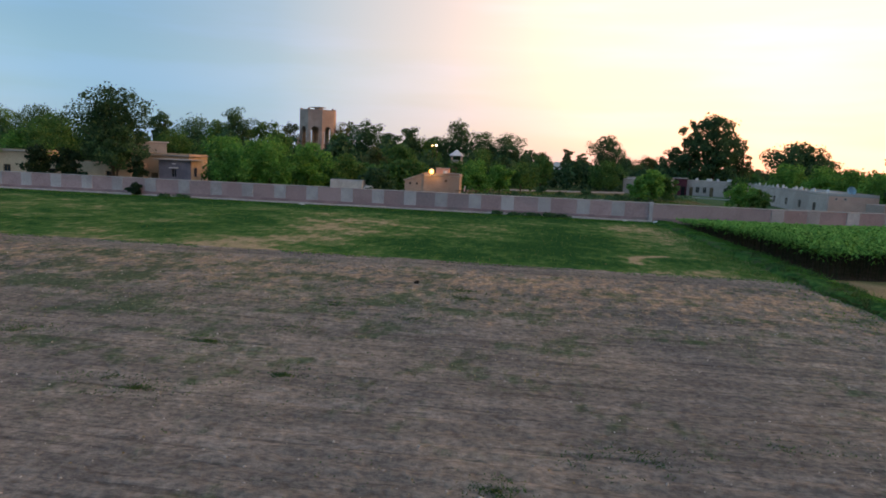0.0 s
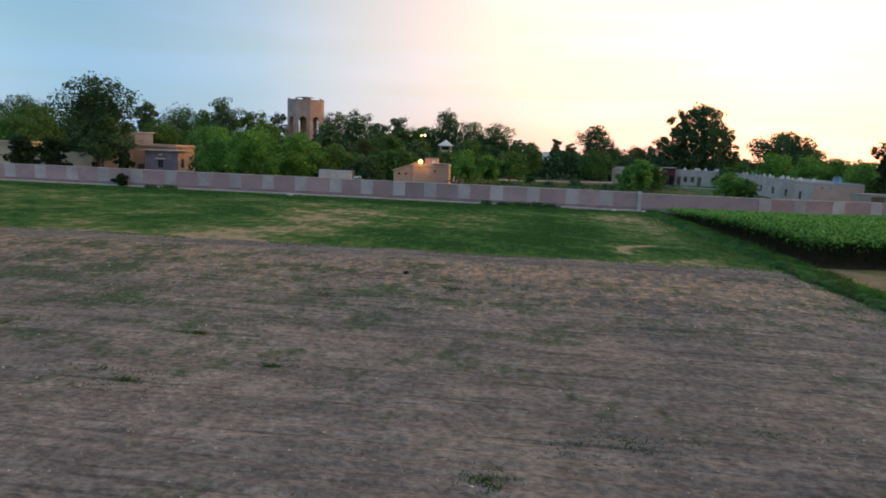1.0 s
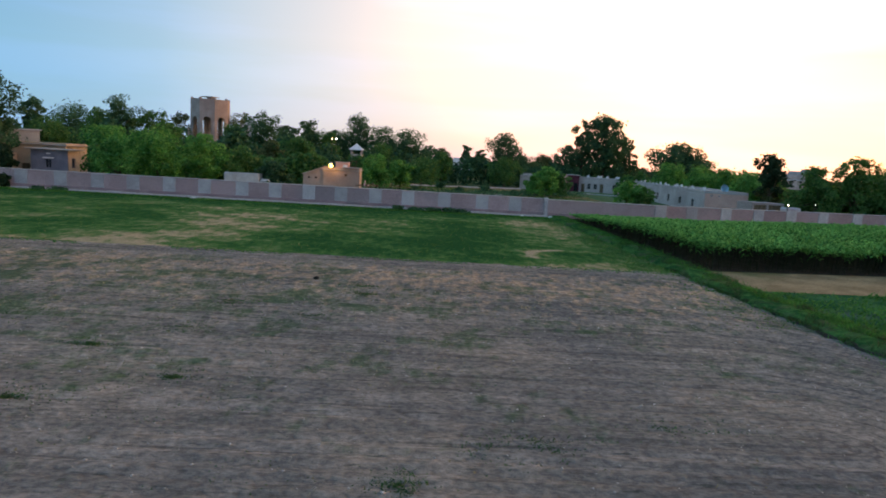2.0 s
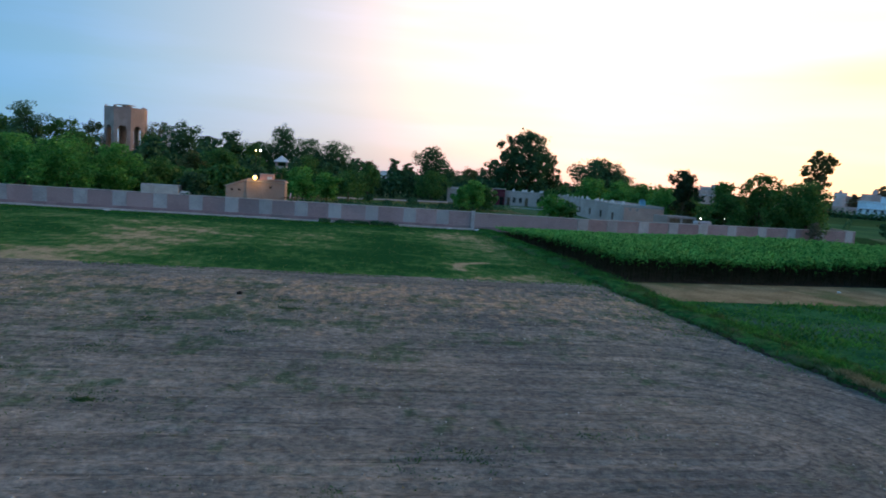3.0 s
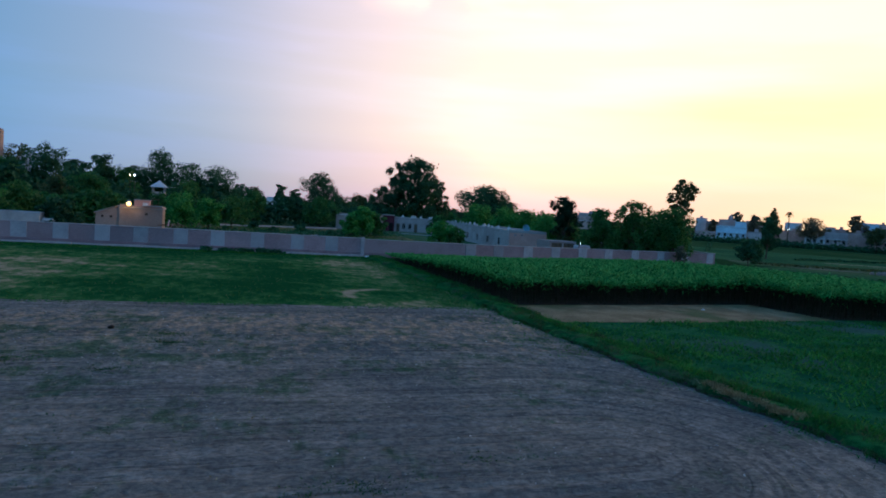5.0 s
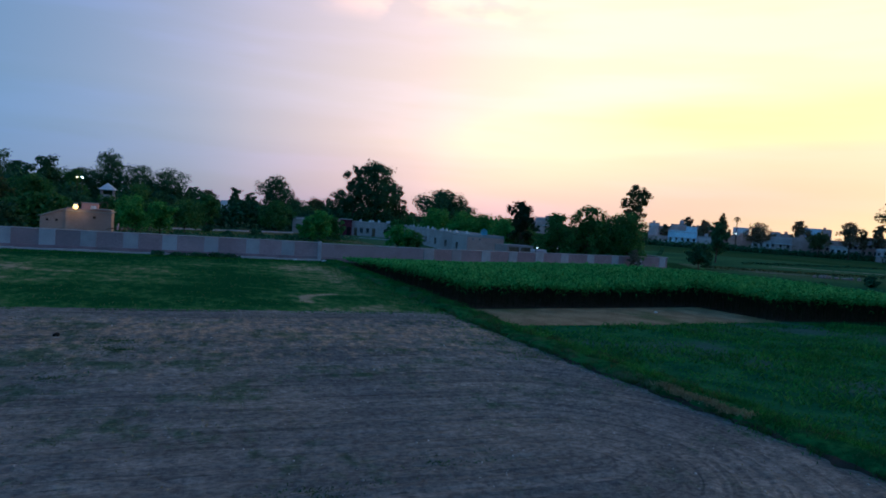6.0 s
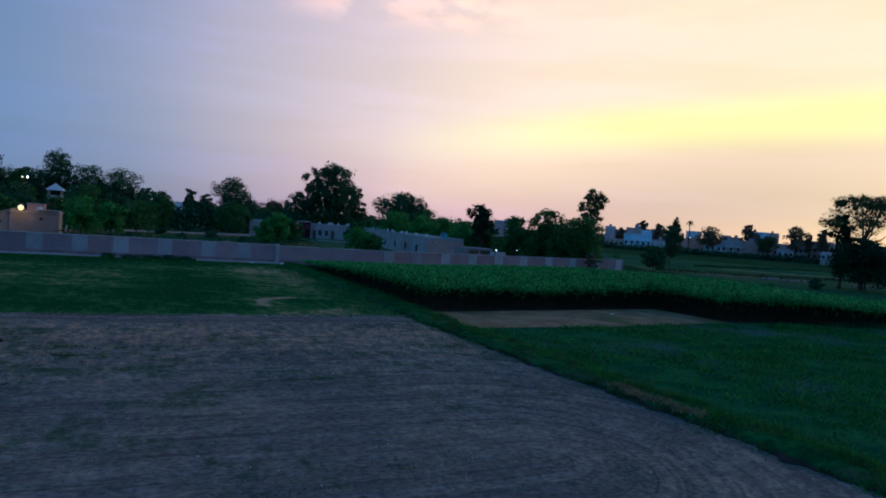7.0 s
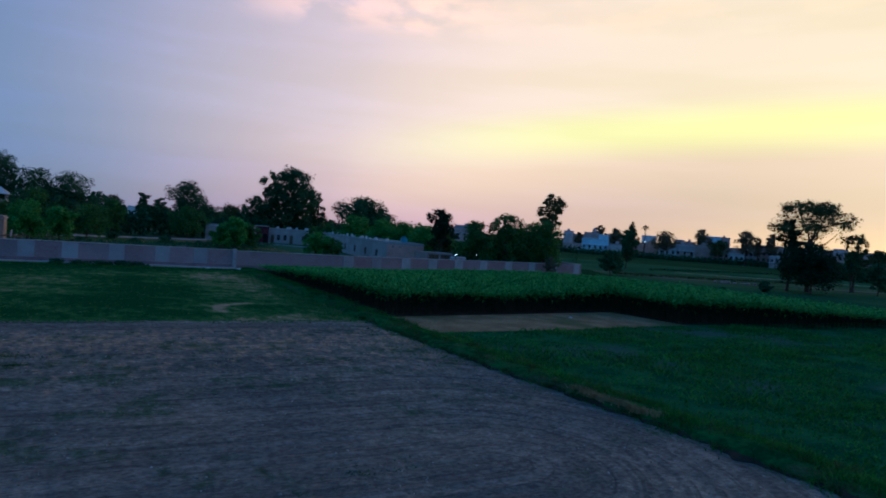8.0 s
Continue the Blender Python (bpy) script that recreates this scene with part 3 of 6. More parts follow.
tagged(raw("dry_bank_grass", v, f, M_STRAW), "straw-coloured dead grass on the field bank", "grass", kind="stuff")


def scatter_grass(name, region, n, hmin, hmax, width, material, label, keep=None, z=0.0, swell=0.0):
    x0, x1, y0, y1 = region
    x, y = rng.uniform(x0, x1, n), rng.uniform(y0, y1, n)
    if keep is not None:
        k = keep(x, y)
        x, y = x[k], y[k]
    n = len(x)
    high = rng.uniform(hmin, hmax, n) * np.clip(1 + swell * (smooth_noise(x, y, 0.5, 11) + 0.8 * smooth_noise(x, y, 1.7, 3)), 0.3, 2.2)
    v, f = blades(x, y, np.full(n, z), high, width, 0.9 + swell)
    return tagged(raw(name, v, f, material), label, "grass", kind="stuff")


scatter_grass("meadow_grass", (-100, 18, 45.5, 89.3), 26000, 0.02, 0.08, 0.05, M_BLADE, "short green grass in uneven patches",
              lambda x, y: growth(x, y) + rng.uniform(-0.25, 0.25, len(x)) > 0.5)
scatter_grass("wall_foot_grass", (-100, 16, 85.6, 88.0), 16000, 0.06, 0.22, 0.06, M_FODDER, "rank dark grass along the foot of the wall")
# dark blades put in to draw the shadow line between turf and soil
scatter_grass("edge_grass", (-60, 18, 44.7, 45.6), 7000, 0.03, 0.12, 0.05, M_FODDER, "ragged grass, dark for the shadow line along the edge of the ploughed soil", lambda x, y: smooth_noise(x, y, 0.5, 3) > -0.45)
scatter_grass("bank_fringe", (13.8, 18.6, 30, 86), 22000, 0.02, 0.09, 0.05, M_BLADE, "thin dark grass along the bank's foot", lambda x, y: rng.uniform(13.8, 18.6, len(x)) < x)
FRONT = lambda x: np.interp(x, [22, 34, 47.8, 64, 80, 110], [40.2, 41.0, 43.0, 39.3, 37.1, 34])   # where the fodder meets the bare earth and the maize
scatter_grass("fodder", (21.5, 110, 6, 42), 120000, 0.08, 0.26, 0.045, M_FODDER, "low leafy fodder crop",
              lambda x, y: (y < FRONT(x)) & (1.5 * smooth_noise(x, y, 0.35, 8) + 0.6 * smooth_noise(x, y, 1.1, 2) - np.clip((x - 34) * 0.02, 0, 0.5) + rng.uniform(-0.6, 0.6, len(x)) > -0.35), swell=0.7)

scatter_grass("fodder_seedlings", (21.5, 80, 8, 43), 90000, 0.03, 0.12, 0.05, M_FODDER, "thin young growth between the fodder plants", lambda x, y: (y < FRONT(x)) & (smooth_noise(x, y, 0.8, 5) + rng.uniform(-0.5, 0.5, len(x)) > 0.15))


def in_weeds(x, y):
    w = smooth_noise(x, y, 0.42, 4) + 0.7 * smooth_noise(x, y, 1.3, 1)
    left = np.interp(x, [-40, -12, 4, 14], [0.45, 0.35, -0.15, -0.6])
    return (w + left + rng.uniform(-0.4, 0.4, len(x)) > 0.62) & (y > 9)


scatter_grass("field_weeds", (-50, 17, 9, 45), 44000, 0.02, 0.07, 0.022, M_WEED, "thin green weeds scattered over the ploughed soil", in_weeds, 0.03)
scatter_grass("field_straw", (-50, 18, 10, 45), 9000, 0.02, 0.08, 0.035, M_STRAW, "bits of dry straw on the ploughed soil",
              lambda x, y: smooth_noise(x, y, 0.3, 7) + (y - 30) * 0.03 + rng.uniform(-0.5, 0.5, len(x)) > 0.1, 0.03)


wv, wf, wb = [], [], 0
for wx, wy, wr in ((-0.39, 13.5, 0.42), (-0.1, 13.1, 0.25), (2.5, 15.4, 0.65), (2.9, 15.9, 0.4), (-16.0, 25.9, 0.7), (-11.7, 22.5, 0.6), (-7.7, 19.5, 0.4),
                   (-12.8, 17.8, 0.5), (-11.4, 17.3, 0.5), (-3.4, 34.9, 0.8), (-3.0, 33.0, 0.6), (-10.0, 25.4, 0.7), (-5.2, 27.9, 0.5), (6.5, 17.2, 0.4), (-19.0, 22.0, 0.6), (-9.0, 30.0, 0.7)):
    n = int(1300 * wr)
    a, d = rng.uniform(0, 6.28, n), 1.25 * wr * np.abs(rng.normal(0, 0.8, n))
    lx, ly = wx + 1.3 * d * np.cos(a), wy + 0.9 * d * np.sin(a)
    thick = 1.6 * smooth_noise(lx, ly, 2.3, 4) + rng.uniform(-0.8, 0.8, n) > -0.1
    lx, ly = lx[thick], ly[thick]
    v, f = blades(lx, ly, np.full(len(lx), 0.03), rng.uniform(0.02, 0.075, len(lx)), 0.026, 1.6)
    wv.append(v)
    wf.append(f + wb)
    wb += len(v)
tagged(raw("weed_clumps", np.concatenate(wv), np.concatenate(wf), M_WEED), "clumps of green weeds on the bare soil", "weeds", kind="stuff")

# clods and pale stones
n = 2600
cx, cy = rng.uniform(-40, 19, n), 8 + 36 * rng.uniform(0, 1, n) ** 1.4
cz = soil_z(cx, cy)
s = rng.uniform(0.012, 0.03, n) + 0.035 * rng.uniform(0, 1, n) ** 6
octa = np.array([[1, 0, 0], [0, 1, 0], [-1, 0, 0], [0, -1, 0], [0, 0, 1.0], [0, 0, -1]])
of = np.array([[0, 1, 4], [1, 2, 4], [2, 3, 4], [3, 0, 4], [1, 0, 5], [2, 1, 5], [3, 2, 5], [0, 3, 5]])
cv = octa[None] * s[:, None, None] * rng.uniform(0.6, 1.4, (n, 6, 1)) + np.stack([cx, cy, cz], 1)[:, None]
tagged(raw("soil_clods", cv.reshape(-1, 3), (of[None] + 6 * np.arange(n)[:, None, None]).reshape(-1, 3), M_CLOD), "small dry clods and stones on the ploughed soil", "clods", kind="stuff")


n = 190
cx, cy = rng.uniform(-12, 20, n), 9 + 26 * rng.uniform(0, 1, n) ** 1.5
near = cx < np.interp(cy, by, centre) - 1.2
cx, cy = cx[near], cy[near]
n = len(cx)
s = rng.uniform(0.02, 0.05, n)
cv = octa[None] * s[:, None, None] * rng.uniform(0.6, 1.4, (n, 6, 1)) * np.array([1.2, 1, 0.7]) + np.stack([cx, cy, soil_z(cx, cy) + 0.01], 1)[:, None]
tagged(raw("field_stones", cv.reshape(-1, 3), (of[None] + 6 * np.arange(n)[:, None, None]).reshape(-1, 3), M_CEMENT), "pale stones strewn over the ploughed soil", "stones", kind="stuff")


def lump(name, x, y, z, sx, sy, sz, material, label, category, seed=0):
    bm = bmesh.new()
    bmesh.ops.create_icosphere(bm, subdivisions=2, radius=1.0)
    for v in bm.verts:
        k = 1 + 0.25 * noise.noise(v.co * 1.7 + Vector((seed, 0, 0)))
        v.co = Vector((v.co.x * sx * k, v.co.y * sy * k, max(v.co.z, -0.4) * sz * k))
    ob = part(name, bm, material)
    ob.matrix_world = pose(x, y, z)
    return tagged(ob, label, category)


lump("dark_clod", -6.23, 36.32, 0.10, 0.17, 0.14, 0.12, M_STONE, "small black lump lying on the bare soil", "stone")
lump("pale_stone", 12.4, 87.9, 0.10, 0.35, 0.2, 0.16, M_POT, "pale stone on the grass near the wall", "stone", 3)
lump("pale_stone", 16.2, 87.6, 0.10, 0.4, 0.25, 0.2, M_POT, "pale stone at the wall corner", "stone", 6)
lump("pale_stone", 38.5, 47.2, 0.04, 0.16, 0.12, 0.09, M_POT, "pale stone on the bare tan earth", "stone", 8)
lump("pale_stone", -31.5, 87.0, 0.10, 0.45, 0.25, 0.2, M_POT, "pale stone on the grass near the wall", "stone", 9)

for i in range(11):
    lump("rubble", 124.2 - 3.4 + 0.7 * i, 97.2 + 2.4 - 0.45 * i + 0.5 * math.sin(i * 5), 0.12, 0.42 + 0.15 * math.sin(i * 3), 0.4, 0.38 + 0.2 * math.sin(i * 7), M_MUD, "grey-pink lump of rubble in the far field", "rubble", i)
# ---------------------------------------------------------------- maize
CORN = [(18.4, 86.6), (20.4, 47.8), (46.6, 51.3), (47.8, 43.4), (64, 39.8), (80, 37.6), (87, 46), (82, 58), (83, 80), (91, 102), (84, 98.5), (31, 87.2)]


def inside(px, py, poly):
    c = np.zeros(len(px), bool)
    for (x0, y0), (x1, y1) in zip(poly, poly[1:] + poly[:1]):
        hit = ((y0 > py) != (y1 > py)) & (px < (x1 - x0) * (py - y0) / (y1 - y0 + 1e-9) + x0)
        c ^= hit
    return c


# dark sheet that paints the shade beneath the maize leaves
sheet("maize_soil", CORN, -0.012, M_SHADESOIL, "soil under the maize, coloured dark for the shade there", "field")
rx, ry = np.meshgrid(np.arange(17, 106, 0.46), np.arange(40, 104, 0.48))
rx, ry = rx.ravel() + rng.normal(0, 0.08, rx.size), ry.ravel() + rng.normal(0, 0.08, rx.size)
k = inside(rx, ry, CORN)
rx, ry = rx[k], ry[k]
hz = 2.05 + np.interp(rx, [40, 50, 58, 78], [0, 0.40, 0.30, -0.75]) + 0.12 * smooth_noise(rx, ry, 0.25, 2) + rng.normal(0, 0.15, len(rx))
back = np.interp(rx, [16, 31, 84], [89.8, 89.9, 101.2]) - ry   # the crop is younger towards the wall
hz *= np.clip(0.28 + 0.72 * back / 27 - np.clip((rx - 55) * 0.006, 0, 0.2), 0.18, 1)
n = len(rx)
vs, fs, base = [], [], 0
for leaf in range(7):
    a = rng.uniform(0, 2 * np.pi, n)
    d = np.stack([np.cos(a), np.sin(a)], 1)
    z0 = hz * (0.80 + 0.034 * leaf) * rng.uniform(0.9, 1.1, n)
    ln = rng.uniform(0.42, 0.80, n) * (1.1 - 0.07 * leaf)
    w = 0.085
    side_ = np.stack([-d[:, 1], d[:, 0]], 1) * w
    p0 = np.stack([rx, ry], 1)
    p1 = p0 + d * (ln * 0.55)[:, None]
    p2 = p0 + d * ln[:, None]
    rise = rng.uniform(0.04, 0.20, n)
    row = [np.column_stack([p0 - side_ * .6, z0]), np.column_stack([p0 + side_ * .6, z0]), np.column_stack([p1 + side_, z0 + rise]), np.column_stack([p1 - side_, z0 + rise]),
           np.column_stack([p2, z0 + rise - rng.uniform(0.02, 0.22, n)])]
    verts = np.stack(row, 1).reshape(-1, 3)
    i = base + 5 * np.arange(n)
    fs.append(np.concatenate([np.stack([i, i + 1, i + 2], 1), np.stack([i, i + 2, i + 3], 1), np.stack([i + 3, i + 2, i + 4], 1)]))
    vs.append(verts)
    base += 5 * n
# lower leaves of the outer rows
edge = np.full(n, 99.0)
for (x0, y0), (x1, y1) in zip(CORN, CORN[1:] + CORN[:1]):
    u = np.clip(((rx - x0) * (x1 - x0) + (ry - y0) * (y1 - y0)) / ((x1 - x0) ** 2 + (y1 - y0) ** 2), 0, 1)
    edge = np.minimum(edge, np.hypot(rx - x0 - u * (x1 - x0), ry - y0 - u * (y1 - y0)))
k = np.nonzero((edge < 1.5) & (rng.uniform(0, 1, n) < 0.35))[0]
for leaf in range(2):
    m = len(k)
    a = rng.uniform(0, 2 * np.pi, m)
    d = np.stack([np.cos(a), np.sin(a)], 1)
    z0 = hz[k] * (0.62 + 0.10 * leaf) * rng.uniform(0.8, 1.2, m)
    ln = rng.uniform(0.3, 0.65, m)
    side_ = np.stack([-d[:, 1], d[:, 0]], 1) * 0.04
    p0 = np.stack([rx[k], ry[k]], 1)
    p1, p2 = p0 + d * (ln * 0.55)[:, None], p0 + d * ln[:, None]
    lift = rng.uniform(0.05, 0.22, m)
    vs.append(np.stack([np.column_stack([p0 - side_ * .6, z0]), np.column_stack([p0 + side_ * .6, z0]), np.column_stack([p1 + side_, z0 + lift]), np.column_stack([p1 - side_, z0 + lift]),
                        np.column_stack([p2, z0 + lift - rng.uniform(0.1, 0.4, m)])], 1).reshape(-1, 3))
    i = base + 5 * np.arange(m)
    fs.append(np.concatenate([np.stack([i, i + 1, i + 2], 1), np.stack([i, i + 2, i + 3], 1), np.stack([i + 3, i + 2, i + 4], 1)]))
    base += 5 * m
# stalks, their near-black colour standing in for shade between the plants
a = rng.uniform(0, 3.14, n)
d = np.stack([np.cos(a), np.sin(a)], 1) * 0.022
p0 = np.stack([rx, ry], 1)
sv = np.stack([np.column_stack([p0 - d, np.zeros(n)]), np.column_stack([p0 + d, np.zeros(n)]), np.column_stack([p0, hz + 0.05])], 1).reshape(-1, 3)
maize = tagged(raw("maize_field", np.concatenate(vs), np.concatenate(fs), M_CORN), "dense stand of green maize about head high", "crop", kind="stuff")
tagged(raw("maize_stalks", sv, np.arange(3 * n).reshape(-1, 3), M_STALK), "close-set maize stalks, coloured near black for the shade under the leaves", "crop", kind="stuff")

# ---------------------------------------------------------------- trees


def tree(x, y, h, w, leaf=None, style="round", base=0.22, n=None, seed=0, label="", size=0.25, lobes=None):
    """A tree with a tapered trunk, limbs and a crown of leaf clumps. h: height, w: the crown's width, base: where the crown starts, as a share of h."""
    global rng
    keep, rng = rng, np.random.default_rng(1000 + seed * 17 + int(abs(x) * 10))
    leaf = leaf or M_LEAF
    top = thing("tree" if h > 3.2 else "bush", pose(x, y, -0.05), label, "tree" if h > 3.2 else "bush", "trees" if h > 3.2 else "bushes")
    lobes = int(lobes * 1.5) if lobes else max(10, int(8 + w * 1.8))
    cz0, cz1 = h * base, h
    cen, rad = [], []
    for i in range(lobes):
        u = (i + 0.5) / lobes
        if style == "layered":
            z = cz0 + (cz1 - cz0) * (0.25 + 0.75 * rng.uniform())
            r = w * 0.5 * math.sqrt(rng.uniform(0.02, 1)) * math.sqrt(max(0.12, 1 - max(0.0, (z - cz0) / (cz1 - cz0) - 0.38) ** 2 * 2.1))
            lr = (w * rng.uniform(0.09, 0.17), h * rng.uniform(0.05, 0.095))
        else:
            z = cz0 + (cz1 - cz0) * (0.12 + 0.76 * u)
            s = math.sqrt(max(0.05, 1 - (2 * u - 0.85) ** 2 * 0.80))
            r = w * 0.40 * s * math.sqrt(rng.uniform(0.02, 1))
            k = rng.uniform(0.13, 0.23)
            lr = (w * k, w * k * rng.uniform(0.65, 0.95))
        a = i * 2.4 + rng.uniform(-0.5, 0.5)
        cen.append((r * math.cos(a), r * math.sin(a), min(z, h - lr[1] * 0.8)))
        rad.append(lr)
    cen, rad = np.array(cen), np.array(rad)
    # trunk and limbs
    lean = rng.normal(0, 0.03 * h, 2)
    tr = max(0.06, 0.022 * h)
    fork = np.array([lean[0] * 0.4, lean[1] * 0.4, max(cz0 * 0.9, h * 0.18)])
    head = np.array([lean[0], lean[1], h * 0.72])
    segs = [((0, 0, 0), tr * 1.5, (lean[0] * .1, lean[1] * .1, fork[2] * .25), tr), ((lean[0] * .1, lean[1] * .1, fork[2] * .25), tr, fork, tr * 0.8), (fork, tr * 0.8, head, tr * 0.25)]
    for c in cen[:: max(1, lobes // 9)]:
        t0 = fork + (head - fork) * rng.uniform(0.0, 0.6)
        m_ = (t0 + c) / 2 + np.array([0, 0, -0.05 * h])
        segs += [(t0, tr * 0.5, m_, tr * 0.32), (m_, tr * 0.32, c, tr * 0.10)]
    v, f = tubes(segs, 6)
    raw("trunk", v, f, M_BARK, top, smooth=True)
    n = int(2.3 * n) if n else int(min(14000, max(1800, w * h * 95)))
    # sprays of leaves sit on the outside of each limb's mass, so the outline is broken at two scales
    per = 9
    spray = rng.normal(size=(lobes, per, 3))
    spray /= np.linalg.norm(spray, axis=2, keepdims=True)
    spray[:, :, 2] = spray[:, :, 2] * 0.85 + 0.12
    reach = rng.uniform(0.40, 1.0, (lobes, per, 1)) * (1.0 if style == "layered" else 0.86)
    axes = np.column_stack([rad[:, 0], rad[:, 0], rad[:, 1]])
    spray = cen[:, None] + spray * reach * axes[:, None]
    wts = np.repeat(rad[:, 0] ** 2, per) * rng.uniform(0.4, 1.6, lobes * per)
    which = rng.choice(lobes * per, n, p=wts / wts.sum())
    spread = 0.30 * axes[which // per] * rng.uniform(0.7, 1.3, (lobes * per, 1))[which]
    g = rng.normal(size=(n, 3))
    g *= np.minimum(1.0, (1.25 if style == "layered" else 1.05) / (np.linalg.norm(g, axis=1, keepdims=True) + 1e-9))
    q = spray.reshape(-1, 3)[which] + g * spread
    # a third of the leaves fill the inside of the limbs' masses
    core = rng.uniform(0, 1, n) < (0.1 if style == "layered" else 0.42)
    q[core] = cen[which[core] // per] + 0.55 * g[core] * axes[which[core] // per]
    if style == "round":
        mass = rng.uniform(0, 1, n) < 0.28
        q[mass] = np.array([0, 0, (cz0 + cz1) / 2]) + 0.55 * g[mass] * np.array([w * 0.34, w * 0.34, (cz1 - cz0) * 0.42])
    # the crown keeps to the tree's own height and width
    q[:, 2] = cz0 + (q[:, 2] - cz0) * (h * 1.01 - cz0) / (np.percentile(q[:, 2], 99.3) - cz0)
    q[:, :2] *= 0.5 * w / np.percentile(np.hypot(q[:, 0], q[:, 1]), 96.5)
    q[:, 2] = np.maximum(q[:, 2], 0.1)
    v, f = leaf_quads(q, size * (0.9 if n < 4000 else 0.76), 0.45 if style == "layered" else 0.0)
    raw("crown", v, f, leaf, top)
    rng = keep
    return top


# inside the compound, from the far end of the wall to the guard house
tree(-17.2, 149.0, 6.5, 8.0, M_LEAF, base=0.06, seed=91, lobes=16, n=3200, label="bushy green tree before the watch post")
tree(-22.5, 146.0, 6.8, 6.5, M_LEAFD, base=0.06, seed=92, label="low dark tree beside the watch post")
tree(-71.0, 103.5, 16.3, 13.0, M_LEAFN, base=0.24, seed=1, lobes=26, n=7000, label="broad dark green tree behind the buff building")
tree(-77.5, 94.3, 6.4, 5.4, M_LEAFK, base=0.05, seed=2, label="dense rounded dark tree close behind the wall")
tree(-89.5, 108.0, 9.6, 8.0, M_LEAF, base=0.25, seed=83, label="leafy green tree over the buff house")
tree(-68.5, 100.5, 9.8, 9.0, M_LEAFD, base=0.30, seed=3, label="dark green tree with a bare trunk before the buff house")
tree(-74.4, 97.0, 6.2, 4.8, M_LEAFK, base=0.05, seed=4, label="dense rounded dark tree close behind the wall")
tree(-92.0, 108.0, 8.6, 10.0, M_LEAFB, base=0.1, seed=5, label="bright green leafy tree in the compound")
tree(-104.0, 132.0, 13.0, 13.0, M_LEAF, seed=6, label="green tree in the distant treeline")
tree(-120.0, 147.0, 15.4, 15.0, M_LEAFD, base=0.1, seed=7, label="dark tree in the distant treeline")
tree(-106.0, 151.0, 14.8, 12.0, M_LEAFD, base=0.1, seed=8, label="dark tree in the distant treeline")
tree(-134.0, 150.0, 15.0, 15.0, M_LEAF, base=0.1, seed=9, label="green tree in the distant treeline")
tree(-87.6, 145.7, 14.9, 7.0, M_LEAFD, base=0.15, seed=10, label="slender dark tree behind the flat roofs")
tree(-88.8, 162.3, 14.7, 15.0, M_LEAFD, base=0.1, seed=11, label="spreading dark tree in the distant treeline")
tree(-78.0, 156.0, 13.8, 10.0, M_LEAF, base=0.1, seed=12, label="green tree in the distant treeline")
tree(-70.4, 149.2, 16.3, 10.0, M_LEAFD, base=0.12, seed=13, label="tall dark tree with a rounded crown")
tree(-64.5, 153.0, 13.8, 10.0, M_LEAF, base=0.1, seed=14, label="green tree in the treeline beside the water tower")
tree(-74.0, 128.0, 10.2, 11.0, M_LEAF, base=0.1, seed=15, label="green tree behind the flat-roofed building")
tree(-62.0, 126.0, 9.6, 10.0, M_LEAFB, base=0.1, seed=16, label="bright green tree behind the small block house")
tree(-50.8, 107.5, 8.0, 8.6, M_LEAFB, base=0.06, seed=17, label="bushy bright green tree behind the wall")
tree(-44.6, 107.0, 9.0, 11.0, M_LEAFB, base=0.06, seed=18, lobes=20, n=4200, label="broad bright green tree behind the wall")
tree(-38.8, 111.0, 8.7, 8.0, M_LEAFB, base=0.06, seed=19, label="bushy bright green tree behind the wall")
tree(-49.5, 124.0, 10.4, 10.0, M_LEAF, base=0.1, seed=20, label="green tree in the compound")
tree(-34.3, 117.0, 6.8, 9.0, M_LEAF, base=0.06, seed=21, label="low spreading green tree")
tree(-24.4, 101.4, 5.2, 5.6, M_LEAFN, base=0.06, seed=22, label="dense rounded dark green tree beside the mud building")
tree(-26.0, 127.4, 9.2, 9.0, M_LEAF, base=0.1, seed=23, label="green tree behind the mud building")
tree(-32.0, 130.0, 8.6, 8.0, M_LEAFO, base=0.1, seed=24, label="dull green tree behind the mud building")
tree(-69.5, 182.2, 15.2, 7.5, M_LEAFO, "layered", 0.45, seed=25, n=900, label="flat-topped thin tree beside the water tower")
tree(-55.0, 186.8, 16.3, 7.5, M_LEAFO, "layered", 0.45, seed=26, n=900, label="flat-topped thin tree beside the water tower")
tree(-43.7, 169.5, 15.4, 12.0, M_LEAFD, base=0.1, seed=27, label="broad dark tree near the water tower")
tree(-49.5, 165.0, 12.2, 9.0, M_LEAF, base=0.1, seed=28, label="green tree below the water tower")
tree(-37.0, 166.0, 12.6, 9.0, M_LEAFD, base=0.1, seed=29, label="dark tree in the treeline")
tree(-30.9, 162.1, 14.0, 8.0, M_LEAFD, base=0.12, seed=30, label="dark tree with a pointed crown")
tree(-26.5, 164.0, 11.6, 8.0, M_LEAF, base=0.1, seed=31, label="green tree near the watch post")
tree(-23.7, 208.7, 18.6, 12.0, M_LEAFD, base=0.1, seed=32, label="tall dark rounded tree behind the watch post")
tree(-15.5, 207.0, 15.4, 14.0, M_LEAFD, base=0.1, seed=33, label="dark tree in the far treeline")
tree(-8.0, 205.0, 15.0, 13.0, M_LEAFD, base=0.1, seed=34, label="dark tree in the far treeline")
tree(-30.0, 205.0, 13.4, 12.0, M_LEAFD, base=0.1, seed=35, label="dark tree in the far treeline")
tree(-10.9, 128.0, 7.0, 8.0, M_LEAFB, base=0.12, seed=36, label="drooping bright green tree beside the mud building")
